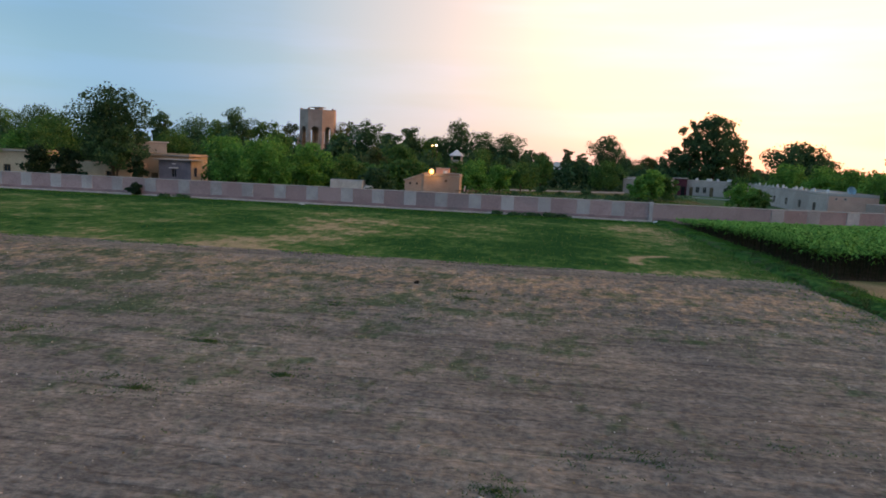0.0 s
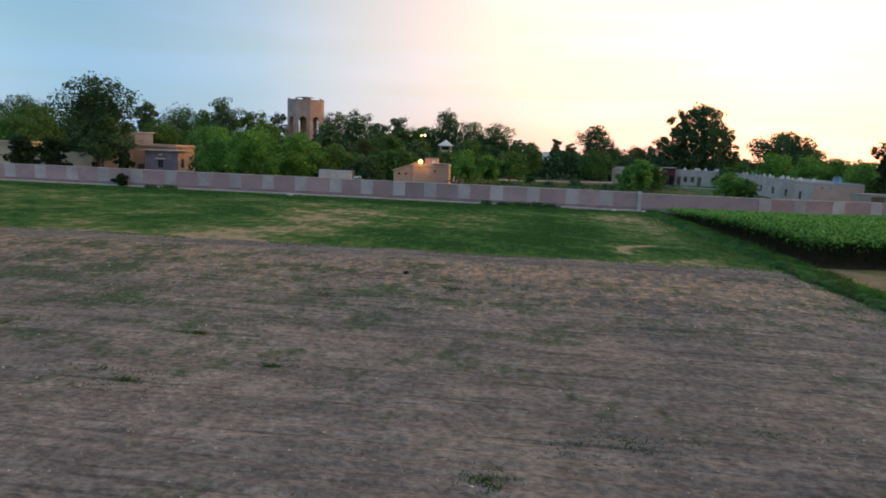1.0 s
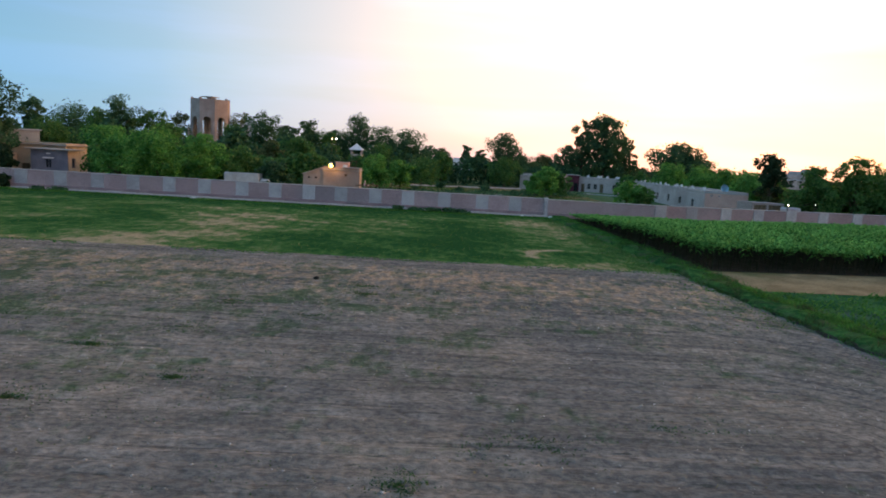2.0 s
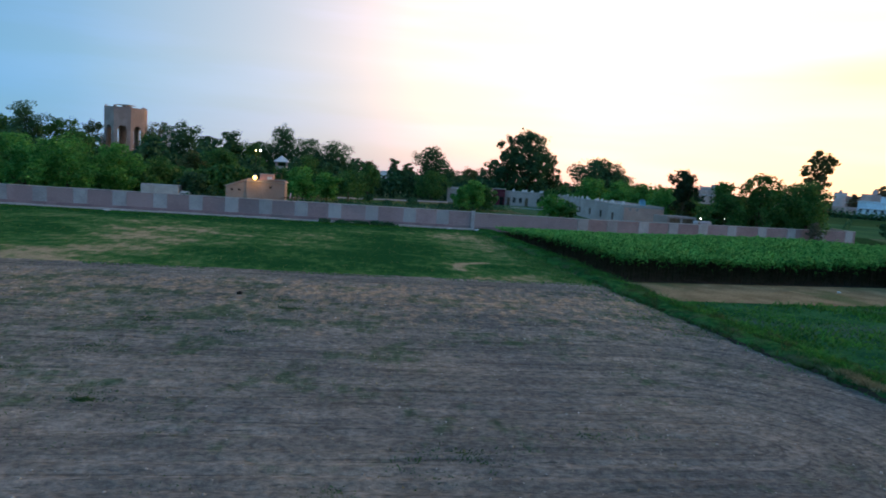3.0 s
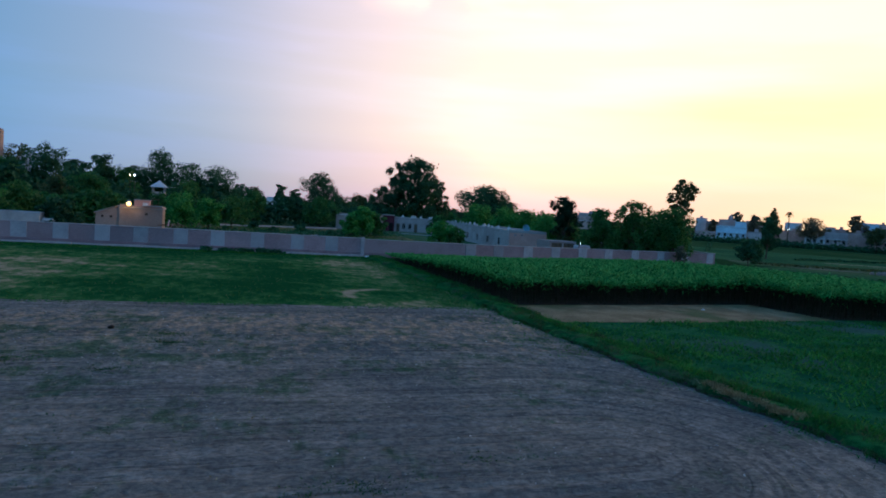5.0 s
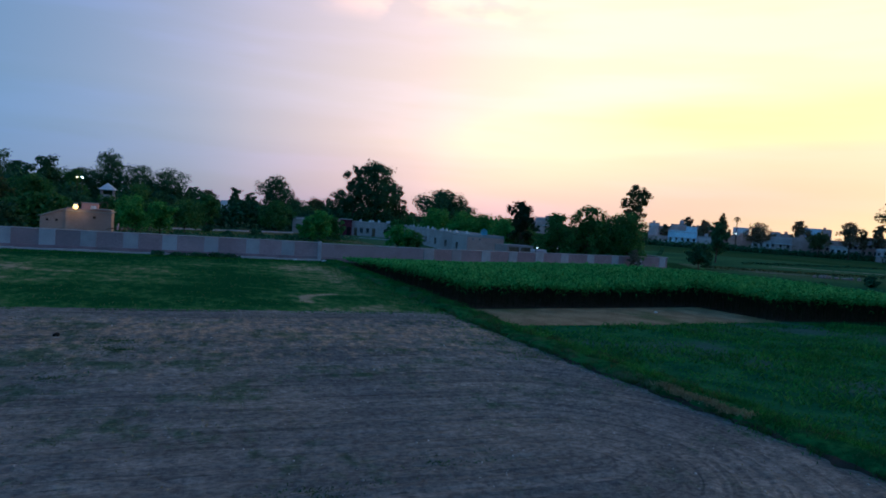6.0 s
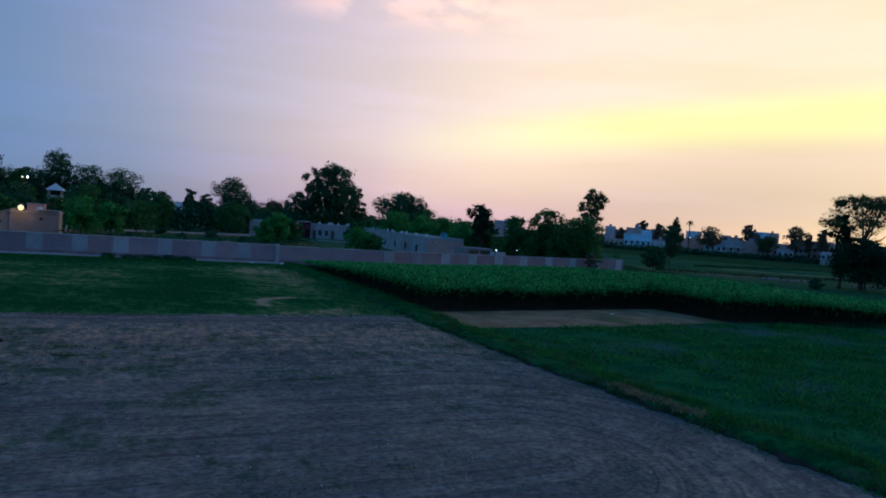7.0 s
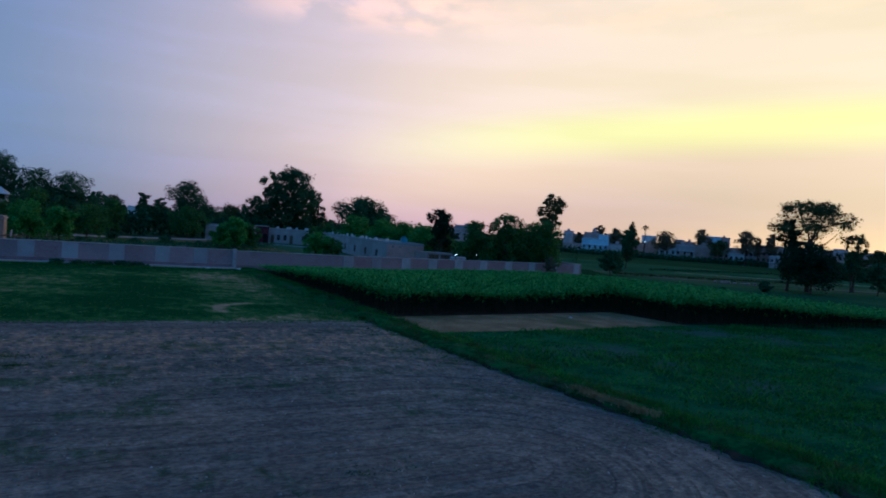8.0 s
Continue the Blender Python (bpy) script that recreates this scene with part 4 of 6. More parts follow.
tree(-6.4, 131.0, 6.2, 6.0, M_LEAFB, base=0.12, seed=37, label="drooping bright green tree in the yard")
tree(-2.6, 150.0, 7.0, 8.0, M_LEAF, base=0.1, seed=38, label="green tree in the yard")
tree(2.0, 172.0, 8.6, 6.5, M_LEAF, base=0.1, seed=39, label="green tree at the edge of the yard")
tree(-14.0, 178.0, 9.8, 10.0, M_LEAF, base=0.1, seed=40, label="green tree behind the yard")
tree(2.7, 220.0, 10.2, 8.0, M_LEAFO, base=0.1, seed=41, label="dull green tree far behind the yard")
tree(11.4, 229.7, 11.8, 5.6, M_LEAFD, base=0.08, seed=42, label="slim dark tree far behind the yard")
tree(16.9, 239.4, 10.9, 5.4, M_LEAFD, base=0.08, seed=43, label="slim dark tree far behind the yard")
tree(21.4, 198.9, 15.3, 12.0, M_LEAFD, base=0.18, seed=44, lobes=18, label="rounded dark tree behind the yard")
tree(20.0, 182.0, 8.2, 10.0, M_LEAF, base=0.08, seed=45, label="green tree at the edge of the yard")
tree(29.0, 215.0, 9.6, 12.0, M_LEAFD, base=0.08, seed=46, label="dark low tree in the far treeline")
tree(38.0, 225.0, 10.2, 12.0, M_LEAFO, base=0.08, seed=47, label="dull tree in the far treeline")
tree(25.0, 143.0, 6.5, 6.0, M_LEAFB, base=0.04, seed=48, label="bright green bushy tree beside the long barrack")
tree(22.0, 141.0, 4.6, 4.5, M_LEAFB, base=0.04, seed=49, label="bright green bushy tree in the yard")
tree(28.6, 146.0, 5.2, 5.0, M_LEAF, base=0.04, seed=50, label="green bushy tree beside the long barrack")
tree(51.3, 198.0, 21.8, 13.8, M_LEAFD, base=0.06, seed=51, lobes=26, n=6600, label="very tall dark tree towering over the barrack", size=0.4)
tree(45.0, 199.0, 20.2, 8.6, M_LEAFD, base=0.10, seed=52, lobes=14, label="tall dark tree beside the towering tree")
tree(40.9, 202.0, 13.0, 9.5, M_LEAFD, base=0.10, seed=53, label="dark tree in the treeline behind the barrack")
tree(58.2, 200.0, 16.1, 8.5, M_LEAFD, base=0.10, seed=54, label="dark tree behind the barrack")
tree(68.5, 182.0, 14.4, 17.0, M_LEAFD, base=0.12, seed=55, lobes=26, n=7600, label="wide dull green tree behind the barrack", size=0.36)
tree(80.0, 195.0, 11.0, 12.0, M_LEAFO, base=0.12, seed=56, label="dull green tree in the far treeline")
tree(58.0, 160.0, 9.0, 9.0, M_LEAFB, base=0.05, seed=57, label="leafy green tree in the row behind the barrack")
tree(62.0, 152.0, 8.6, 9.0, M_LEAFB, base=0.05, seed=58, label="leafy green tree in the row behind the barrack")
tree(65.0, 145.0, 8.2, 8.5, M_LEAFB, base=0.05, seed=59, label="leafy bright green tree in the row behind the barrack")
tree(66.0, 137.0, 8.0, 8.5, M_LEAFB, base=0.05, seed=60, label="leafy green tree in the row behind the barrack")
tree(63.0, 128.0, 7.6, 8.0, M_LEAFB, base=0.05, seed=61, label="leafy green tree in the row behind the barrack")
tree(36.8, 122.5, 4.8, 6.0, M_LEAFB, base=0.03, seed=62, label="spreading green shrub in front of the barrack")
tree(39.5, 121.0, 3.9, 4.5, M_LEAF, base=0.03, seed=63, label="green shrub in front of the barrack")
tree(59.8, 115.4, 11.0, 6.6, M_LEAFK, base=0.30, seed=64, lobes=12, label="dark tree with a bare trunk beside the barrack")
tree(60.5, 116.5, 6.0, 4.5, M_LEAFO, base=0.1, seed=65, label="dull green tree at the barrack's end")
tree(64.0, 107.3, 9.0, 8.0, M_LEAF, base=0.03, seed=66, label="dense rounded green tree behind the wall")
tree(68.5, 105.0, 10.7, 8.5, M_LEAF, base=0.03, seed=67, label="dense rounded green tree behind the wall")
tree(76.3, 103.5, 10.0, 8.5, M_LEAF, base=0.02, seed=68, lobes=16, label="dense rounded green tree at the wall's end")
tree(92.0, 122.5, 17.0, 6.0, M_LEAFO, base=0.55, seed=69, lobes=9, n=1500, label="tall slender tree with a high crown")
tree(94.0, 126.0, 9.6, 5.0, M_LEAFO, base=0.2, seed=70, label="dull green tree beside the slender tree")
tree(98.0, 108.0, 5.3, 5.2, M_LEAFD, base=0.05, seed=71, label="low dark tree at the edge of the field")
tree(132.0, 139.5, 10.7, 6.0, M_LEAFD, base=0.12, seed=72, label="dark upright tree out in the fields")
tree(127.3, 82.6, 18.1, 14.2, M_LEAFO, "layered", base=0.46, seed=73, lobes=44, n=4600, size=0.24, label="tall spreading tree with airy foliage in the field")
tree(123.8, 84.6, 14.2, 5.2, M_LEAFK, base=0.12, seed=74, lobes=12, n=1700, label="dark leafy tree grown into the spreading tree")
tree(122.4, 78.6, 9.4, 11.2, M_LEAFK, base=0.10, seed=75, lobes=26, n=7000, size=0.24, label="dense dark round tree at the foot of the spreading tree")
tree(148.9, 86.1, 12.7, 5.0, M_LEAFO, "layered", 0.45, seed=76, n=900, size=0.23, label="small airy tree beside the field path")
tree(147.0, 85.4, 9.0, 4.8, M_LEAFD, base=0.28, seed=77, n=1300, label="dark tree with a bare trunk beside the field path")
tree(145.0, 78.6, 6.7, 4.3, M_LEAFD, base=0.03, seed=78, n=900, label="low dark bush beside the field path")
tree(111.0, 80.3, 1.9, 2.4, M_LEAFD, base=0.03, seed=79, n=500, label="low dark bush in the green field")
tree(88.8, 76.2, 1.0, 2.1, M_LEAFO, base=0.03, seed=83, n=300, label="low straggling bush in the green field")
tree(87.2, 70.2, 1.4, 1.8, M_LEAFD, base=0.03, seed=84, n=300, label="low straggling bush in the green field")
tree(-57.6, 88.9, 1.7, 1.8, M_LEAFK, base=0.05, seed=80, n=500, label="small round dark bush at the wall's foot")
tree(-62.9, 98.0, 5.5, 3.0, M_LEAFK, base=0.25, seed=81, label="small dark tree before the buff building")
tree(78.0, 110.0, 9.6, 8.0, M_LEAF, base=0.03, seed=82, label="dense green tree behind the wall's end")
for i, (bx_, by_, bh) in enumerate(((6.0, 141.0, 1.3), (11.5, 143.0, 1.8), (17.5, 139.5, 1.4), (-3.5, 137.0, 1.2), (13.0, 160.0, 1.6), (27.5, 166.0, 2.2), (2.0, 158.0, 1.5))):
    tree(bx_, by_, bh, bh * 1.5, M_LEAFD, base=0.03, seed=90 + i, n=260, label="small dark shrub in the dry yard", size=0.22)


tree(73.4, 97.2, 3.6, 2.6, M_LEAFG, base=0.1, seed=161, n=330, label="half-dead greyish shrub before the wall", size=0.18)
for i, (bx_, bh) in enumerate(((-4.6, 0.75), (-2.3, 0.6), (0.2, 0.7), (2.4, 0.8), (4.2, 0.6), (-53.0, 0.6), (-50.2, 0.7))):
    tree(bx_, 88.75, bh * 0.75, 2.4, M_LEAFD, base=0.02, seed=150 + i, n=260, label="low dark shrub growing at the wall's foot", size=0.16)


def palm(x, y, h, seed=0):
    global rng
    keep, rng = rng, np.random.default_rng(seed)
    top = thing("palm_tree", pose(x, y, -0.1), "date palm with a bare trunk against the sky", "palm", "trees")
    v, f = tubes([((0, 0, 0), 0.35, (0.2, 0, h * .5), 0.26), ((0.2, 0, h * .5), 0.26, (0.1, 0.1, h - 1.4), 0.24)], 7)
    raw("trunk", v, f, M_BARK, top, smooth=True)
    vs, fs, nb = [], [], 0
    for i in range(34):
        a, e = i * 2.4, rng.uniform(-0.5, 1.2)
        ln = rng.uniform(1.9, 2.8)
        pts = [np.array([0.1 + math.cos(a) * math.cos(e) * ln * s, 0.1 + math.sin(a) * math.cos(e) * ln * s, h - 1.4 + ln * (math.sin(e) * s - 0.75 * s * s)]) for s in (0, .33, .66, 1)]
        sd = np.array([-math.sin(a), math.cos(a), 0.0])
        for j, w in enumerate((.10, .28, .26, .04)):
            vs += [pts[j] - sd * w, pts[j] + sd * w + np.array([0, 0, -0.06])]
        for j in range(3):
            fs.append((nb + 2 * j, nb + 2 * j + 1, nb + 2 * j + 3, nb + 2 * j + 2))
        nb += 8
    raw("crown", np.array(vs), np.array(fs), M_LEAFO, top)
    rng = keep


palm(270.4, 272.6, 19.0, 1)

# ---------------------------------------------------------------- boundary wall
WALL1_WHITE = (-81.0, -76.0, -71.1, -66.0, -61.1, -55.8, -50.5, -45.5, -40.7, -35.8, -31.0, -25.9, -21.4, -16.8, -12.4, -7.7, -3.2, 1.8, 7.0, 11.6)


def wall_run(name, start, end, whites, h, half, label):
    """A boundary wall from start to end, its bays marked by whitewashed panels standing proud; whites: distances along it of their middles."""
    d = Vector((end[0] - start[0], end[1] - start[1], 0))
    length = d.length
    wob = thing(name, Matrix.Translation((start[0], start[1], 0)) @ Matrix.Rotation(math.atan2(d.y, d.x), 4, "Z"), label, "wall", kind="structure")
    edges, last = [], 0.0
    for c in sorted(whites):
        edges.append((last, c - half, False))
        edges.append((c - half, c + half, True))
        last = c + half
    edges.append((last, length, False))
    for a, b, white in edges:
        if b - a < 0.1:
            continue
        if white:
            part("white_panel", boxed(a, b, -0.17, 0.17, -0.1, h - 0.12 + 0.03, bevel=0.02), M_WHITE, wob)
        else:
            part("pink_panel", boxed(a, b, -0.115, 0.115, -0.1, h - 0.12, bevel=0.012), M_PINK, wob)
    part("plinth", boxed(0, length, -0.21, 0.21, -0.1, 0.58, bevel=0.03), M_PLINTH, wob)
    bm = bmesh.new()
    x = 0.0
    while x < length - 0.05:
        x2 = min(length, x + 4.8)
        dz = rng.uniform(-0.012, 0.02)
        box(bm, x, x2 - 0.02, -0.20, 0.20, h - 0.12 + 0.031 + dz, h + dz, 0.015)
        x = x2
    part("coping", bm, M_COPE, wob)
    return wob


wall_run("wall_north", (-85.0, 90.0), (15.6, 89.9), [x + 85.0 for x in WALL1_WHITE], 2.55, 0.86, "long pink boundary wall with whitewashed panels")
for kx in range(48):
    kb = part("kerb", boxed(0, 1.96, 0, 0.42, -0.1, 0.22 + 0.03 * math.sin(kx * 5), bevel=0.02), M_COPE)
    kb.matrix_world = pose(-80.0 + 2.0 * kx, 88.95 + 0.04 * math.sin(kx * 3), 0)
    tagged(kb, "pale cement kerb along the wall's foot", "kerb", kind="structure")
part("pier", boxed(-0.25, 0.25, -0.25, 0.25, -0.1, 2.66, bevel=0.02), M_WHITE, None).matrix_world = pose(15.85, 89.8, 0)
tagged(bpy.data.objects["pier"], "pale plastered pier where the walls meet", "pier", kind="structure")
wall_run("wall_plain", (16.1, 89.7), (31.0, 89.9), [], 2.45, 1.0, "plain pink stretch of the boundary wall")
wall_run("wall_east", (31.0, 89.9), (84.0, 101.2), [0.9, 5.8, 11.3, 16.65, 22.2, 27.8, 33.9, 40.0, 46.2, 52.8], 2.45, 0.86, "pink boundary wall with whitewashed panels beside the maize")
wall_run("wall_far_end", (84.2, 101.4), (86.0, 150.0), [8, 16, 24, 32, 40], 2.45, 0.95, "return of the pink boundary wall")


# ---------------------------------------------------------------- buildings
def facade(width, height, openings, thick=0.25):
    """A wall in the plane y = 0, from x = 0 to width, with rectangular openings (x0, x1, z0, z1) that go right through."""
    bm = bmesh.new()
    xs = sorted({0.0, width, *[v for o in openings for v in o[:2]]})
    for x0, x1 in zip(xs, xs[1:]):
        holes = sorted((o[2], o[3]) for o in openings if o[0] <= x0 + 1e-6 and o[1] >= x1 - 1e-6)
        z = 0.0
        for a, b in holes:
            if a > z + 1e-6:
                box(bm, x0, x1, 0, thick, z, a)
            z = b
        if z < height - 1e-6:
            box(bm, x0, x1, 0, thick, z, height)
    bmesh.ops.remove_doubles(bm, verts=bm.verts, dist=1e-5)
    return bm


def building(name, m, w, d, h, wall_mat, roof_mat, openings=(), side_openings=(), label="", category="house", parapet=0.4, eave=0.0, side_mat=None, frame_mat=None, sunk=0.1):
    """A flat-roofed building: front along local x at y = 0 (facing -y), depth along +y; walls with real openings, panes, roof slab and parapet."""
    top = thing(name, m, label, category)
    frame_mat = frame_mat or M_WOOD
    z0 = -sunk

    def wall_at(nm, width, ops, loc, rot, mat):
        ob = part(nm, facade(width, h + sunk, [(a, b, c + sunk, e + sunk) for a, b, c, e in ops]), mat, top)
        place = Matrix.Translation((*loc, z0)) @ Matrix.Rotation(radians(rot), 4, "Z")
        ob.matrix_local = place
        for a, b, c, e in ops:
            kind = "door" if c < 0.15 else "window"
            win = part(kind, boxed(0, b - a, 0.12, 0.16, 0, e - c), M_GLASS if kind == "window" else M_WOOD, top)
            win.matrix_local = place @ Matrix.Translation((a, 0, c + sunk))
            fr = bmesh.new()
            box(fr, -0.06, 0.0, -0.03, 0.12, -0.06, e - c + 0.06)
            box(fr, b - a, b - a + 0.06, -0.03, 0.12, -0.06, e - c + 0.06)
            box(fr, 0, b - a, -0.03, 0.12, e - c, e - c + 0.06)
            if kind == "window":
                box(fr, 0, b - a, -0.03, 0.12, -0.06, 0)
                box(fr, (b - a) / 2 - 0.03, (b - a) / 2 + 0.03, 0.06, 0.118, 0, e - c)
            part("frame", fr, frame_mat, win)

    wall_at("front_wall", w, openings, (0, 0), 0, wall_mat)
    wall_at("side_wall", d - 0.25, side_openings, (w - 0.0, 0.25), 90, side_mat or wall_mat)
    wall_at("side_wall", d - 0.25, (), (0, d), -90, side_mat or wall_mat)
    wall_at("back_wall", w - 0.5, (), (w - 0.25, d), 180, wall_mat)
    part("roof", boxed(-eave, w + eave, -eave, d + eave, h + 0.002, h + 0.17, bevel=0.02), roof_mat, top)
    if parapet:
        bm = bmesh.new()
        z, p = h + 0.172, 0.16
        box(bm, 0.02, w - 0.02, 0.02, 0.02 + p, z, z + parapet)
        box(bm, 0.02, w - 0.02, d - 0.02 - p, d - 0.02, z, z + parapet)
        box(bm, 0.02, 0.02 + p, 0.02 + p, d - 0.02 - p, z, z + parapet)
        box(bm, w - 0.02 - p, w - 0.02, 0.02 + p, d - 0.02 - p, z, z + parapet)
        part("parapet", bm, wall_mat, top)
    return top


def facing(x, y, z=0.0, turn=0.0):
    """A pose whose local -y looks back to the origin of the plan, turned by some degrees."""
    return pose(x, y, z, 0, 0, -math.degrees(math.atan2(x, y)) + turn)


# block house and buff buildings near the wall's far end
block = building("block_house", pose(-63.6, 105.0, 0, 0, 0, 4), 5.6, 4.0, 5.0, M_SLATE, M_CEMENT, [(2.3, 3.1, 2.2, 3.5)], [(1.2, 2.2, 2.3, 3.7)],
                 "small slate-grey block house with an overhanging pale roof slab", "house", parapet=0, eave=0.6, side_mat=M_BUFF, frame_mat=M_SLATE)
part("lintel", boxed(1.9, 3.5, -0.22, -0.002, 3.62, 3.82, bevel=0.02), M_POT, block, "white projecting lintel over the window")
part("vent", boxed(2.4, 3.0, -0.04, -0.002, 4.3, 4.5), M_POT, block)
building("flat_roofed_house", pose(-72.5, 110.5, 0, 0, 0, 4), 11.0, 8.0, 5.6, M_BUFF, M_CEMENT, [(1.0, 2.0, 2.4, 3.9), (4.0, 5.2, 0.0, 2.4)], (), "buff rendered flat-roofed house behind the wall", "house", parapet=0.25, eave=0.35)
building("long_buff_house", pose(-86.0, 104.5, 0, 0, 0, 3), 17.0, 7.0, 3.6, M_BUFF, M_BUFF, [(2, 3.2, 1.4, 2.6), (6, 7.2, 1.4, 2.6), (12.5, 13.7, 1.4, 2.6)], (), "long low buff house half hidden by trees", "house", parapet=0.3)
building("long_roofed_house", pose(-77.0, 118.4, 0, 0, 0, 30), 6.0, 5.0, 8.0, M_CEMENT, M_POT, [(1.0, 2.0, 5.2, 6.6)], (), "pale flat roof of a house half hidden by trees", "house", parapet=0, eave=0.4)
building("brick_house", pose(-97.5, 103.5, 0, 0, 0, 3), 11.0, 7.0, 5.4, M_BUFF, M_CEMENT, [(5.5, 6.7, 1.8, 3.0)], (), "orange-buff flat-roofed house behind the wall", "house", parapet=0.2, eave=0.3)

# the mud building with the sodium lamp
mud = building("mud_building", pose(-18.0, 107.9, 0, 0, 0, 3), 6.0, 6.5, 4.25, M_MUD, M_CEMENT, [(3.6, 3.9, 3.4, 3.65)], (), "low mud-plastered building behind the wall, lit by a lamp", "house", parapet=0.25, eave=0.15)
part("raised_parapet", boxed(0.1, 1.5, 0.3, 0.55, 4.42, 4.85, bevel=0.03), M_MUD, mud)
part("roof_room", boxed(1.9, 4.1, 1.2, 3.0, 4.42, 5.55, bevel=0.06), M_ROSE, mud, "small rosy plastered stair room")
part("roof_room_slab", boxed(1.8, 4.2, 1.1, 3.1, 5.552, 5.66, bevel=0.02), M_CEMENT, mud)
part("roof_slab", boxed(3.3, 5.9, -0.3, 2.4, 4.68, 4.8, bevel=0.02), M_CEMENT, mud, "pale cement roof slab")
# the lean-to beside it, with a sloping top
bm = bmesh.new()
front = [bm.verts.new(p) for p in ((0, 0, -0.1), (3.15, 0, -0.1), (3.15, 0, 4.5), (0, 0, 3.35))]
bm.faces.new(front)
ext = bmesh.ops.extrude_face_region(bm, geom=bm.faces[:])
bmesh.ops.translate(bm, verts=[v for v in ext["geom"] if isinstance(v, bmesh.types.BMVert)], vec=(0, 5, 0))
lean = thing("lean_to", pose(-21.2, 108.05, 0, 0, 0, 3), "mud-plastered lean-to with a sloping pale roof", "shed")
part("body", bm, M_MUD, lean)
slab = part("roof_slab", boxed(-0.25, 3.3, -0.25, 5.2, 0.0, 0.14, bevel=0.02), M_CEMENT, lean)
slab.matrix_local = Matrix.Translation((0, 0, 3.40)) @ Matrix.Rotation(-math.atan2(1.15, 3.15), 4, "Y")
for vx in (0.75, 1.9):
    part("vent_hole", boxed(vx, vx + 0.32, -0.012, 0.2, 2.75, 3.05), M_DARK, lean)
# odds and ends on the roof and beside the house
bm = bmesh.new()
bmesh.ops.create_cone(bm, cap_ends=True, segments=14, radius1=0.45, radius2=0.38, depth=0.8, matrix=Matrix.Translation((0, 0, 0.4)))
tagged(part("roof_drum", bm, M_POT, smooth=False), "pale plastic drum standing on the mud building's roof", "drum").matrix_world = pose(-14.6, 109.4, 4.42)
cot = thing("rope_cot", pose(-13.9, 110.2, 4.42), "dark wooden rope cot stood on end on the roof", "cot")
for k, (a, b) in enumerate((((0, 0, 0), (0.2, 0, 1.5)), ((0.9, 0, 0), (1.1, 0, 1.5)), ((0.1, 0, 0.5), (1.0, 0, 0.5)), ((0.2, 0, 1.4), (1.1, 0, 1.4)))):
    v, f = tubes([(a, 0.05, b, 0.05)], 6)
    raw("rail" if k > 1 else "leg", v, f, M_WOOD, cot)
pile = thing("timber_pile", pose(-10.6, 105.5, 0, 0, 0, 4), "dark heap of old timber and broken furniture by the house", "timber")
prng = random.Random(5)
for k in range(16):
    ob = part("beam", boxed(-prng.uniform(0.6, 1.5), prng.uniform(0.6, 1.5), -0.09, 0.09, -0.07, 0.07, bevel=0.01), M_WOOD if k % 3 else M_TOWNB, pile)
    ob.matrix_local = pose(prng.uniform(-1.2, 1.2), prng.uniform(-0.5, 0.5), 0.1 + 2.6 * k / 16, prng.uniform(-12, 12), prng.uniform(-20, 20), prng.uniform(0, 180))
bm = bmesh.new()
for i in range(7):
    box(bm, 0.3 * i, 0.3 * i + 0.26, -0.1 * (i % 3), 2.4, 2.4 + 0.1 * (i % 2), 2.55 + 0.1 * (i % 2))
tagged(part("rubble_roof", bm, M_CEMENT), "broken pale roof sheets behind the wall", "roof").matrix_world = pose(-28.0, 100.5, 0.25, 0, 8, 5)
bm = bmesh.new()
for px_ in (0.1, 2.0):
    box(bm, px_, px_ + 0.12, 0.1, 0.22, -0.1, 2.7)
    box(bm, px_, px_ + 0.12, 2.1, 2.22, -0.1, 2.7)
tagged(part("roof_post_frame", bm, M_WOOD), "rough timber posts under the broken roof", "posts").matrix_world = pose(-28.0, 100.5, -0.05, 0, 0, 5)

# a lorry parked behind the wall: only its box and cab roof show
lorry = thing("lorry", pose(-31.3, 99.0, 0, 0, 0, 2), "off-white box lorry parked close behind the wall", "lorry")
bm = bmesh.new()
box(bm, 0, 5.2, 0, 2.3, 0.9, 3.3, 0.12)
part("cargo_box", bm, M_TRUCK, lorry)
part("cab", boxed(5.3, 6.7, 0.1, 2.2, 0.6, 2.5, bevel=0.2), M_TRUCK, lorry)
part("side_window", boxed(5.55, 6.35, 0.085, 0.12, 1.55, 2.2), M_GLASS, lorry)
part("roof_rail", boxed(0.1, 5.1, 0.05, 0.12, 3.301, 3.38, bevel=0.01), M_METAL, lorry)
for wx_ in (0.9, 4.3, 6.0):
    for wy_ in (0.25, 2.05):
        bm = bmesh.new()
        bmesh.ops.create_cone(bm, cap_ends=True, segments=18, radius1=0.48, radius2=0.48, depth=0.3, matrix=Matrix.Translation((wx_, wy_, 0.46)) @ Matrix.Rotation(radians(90), 4, "X"))
        part("wheel", bm, M_DARK, lorry)


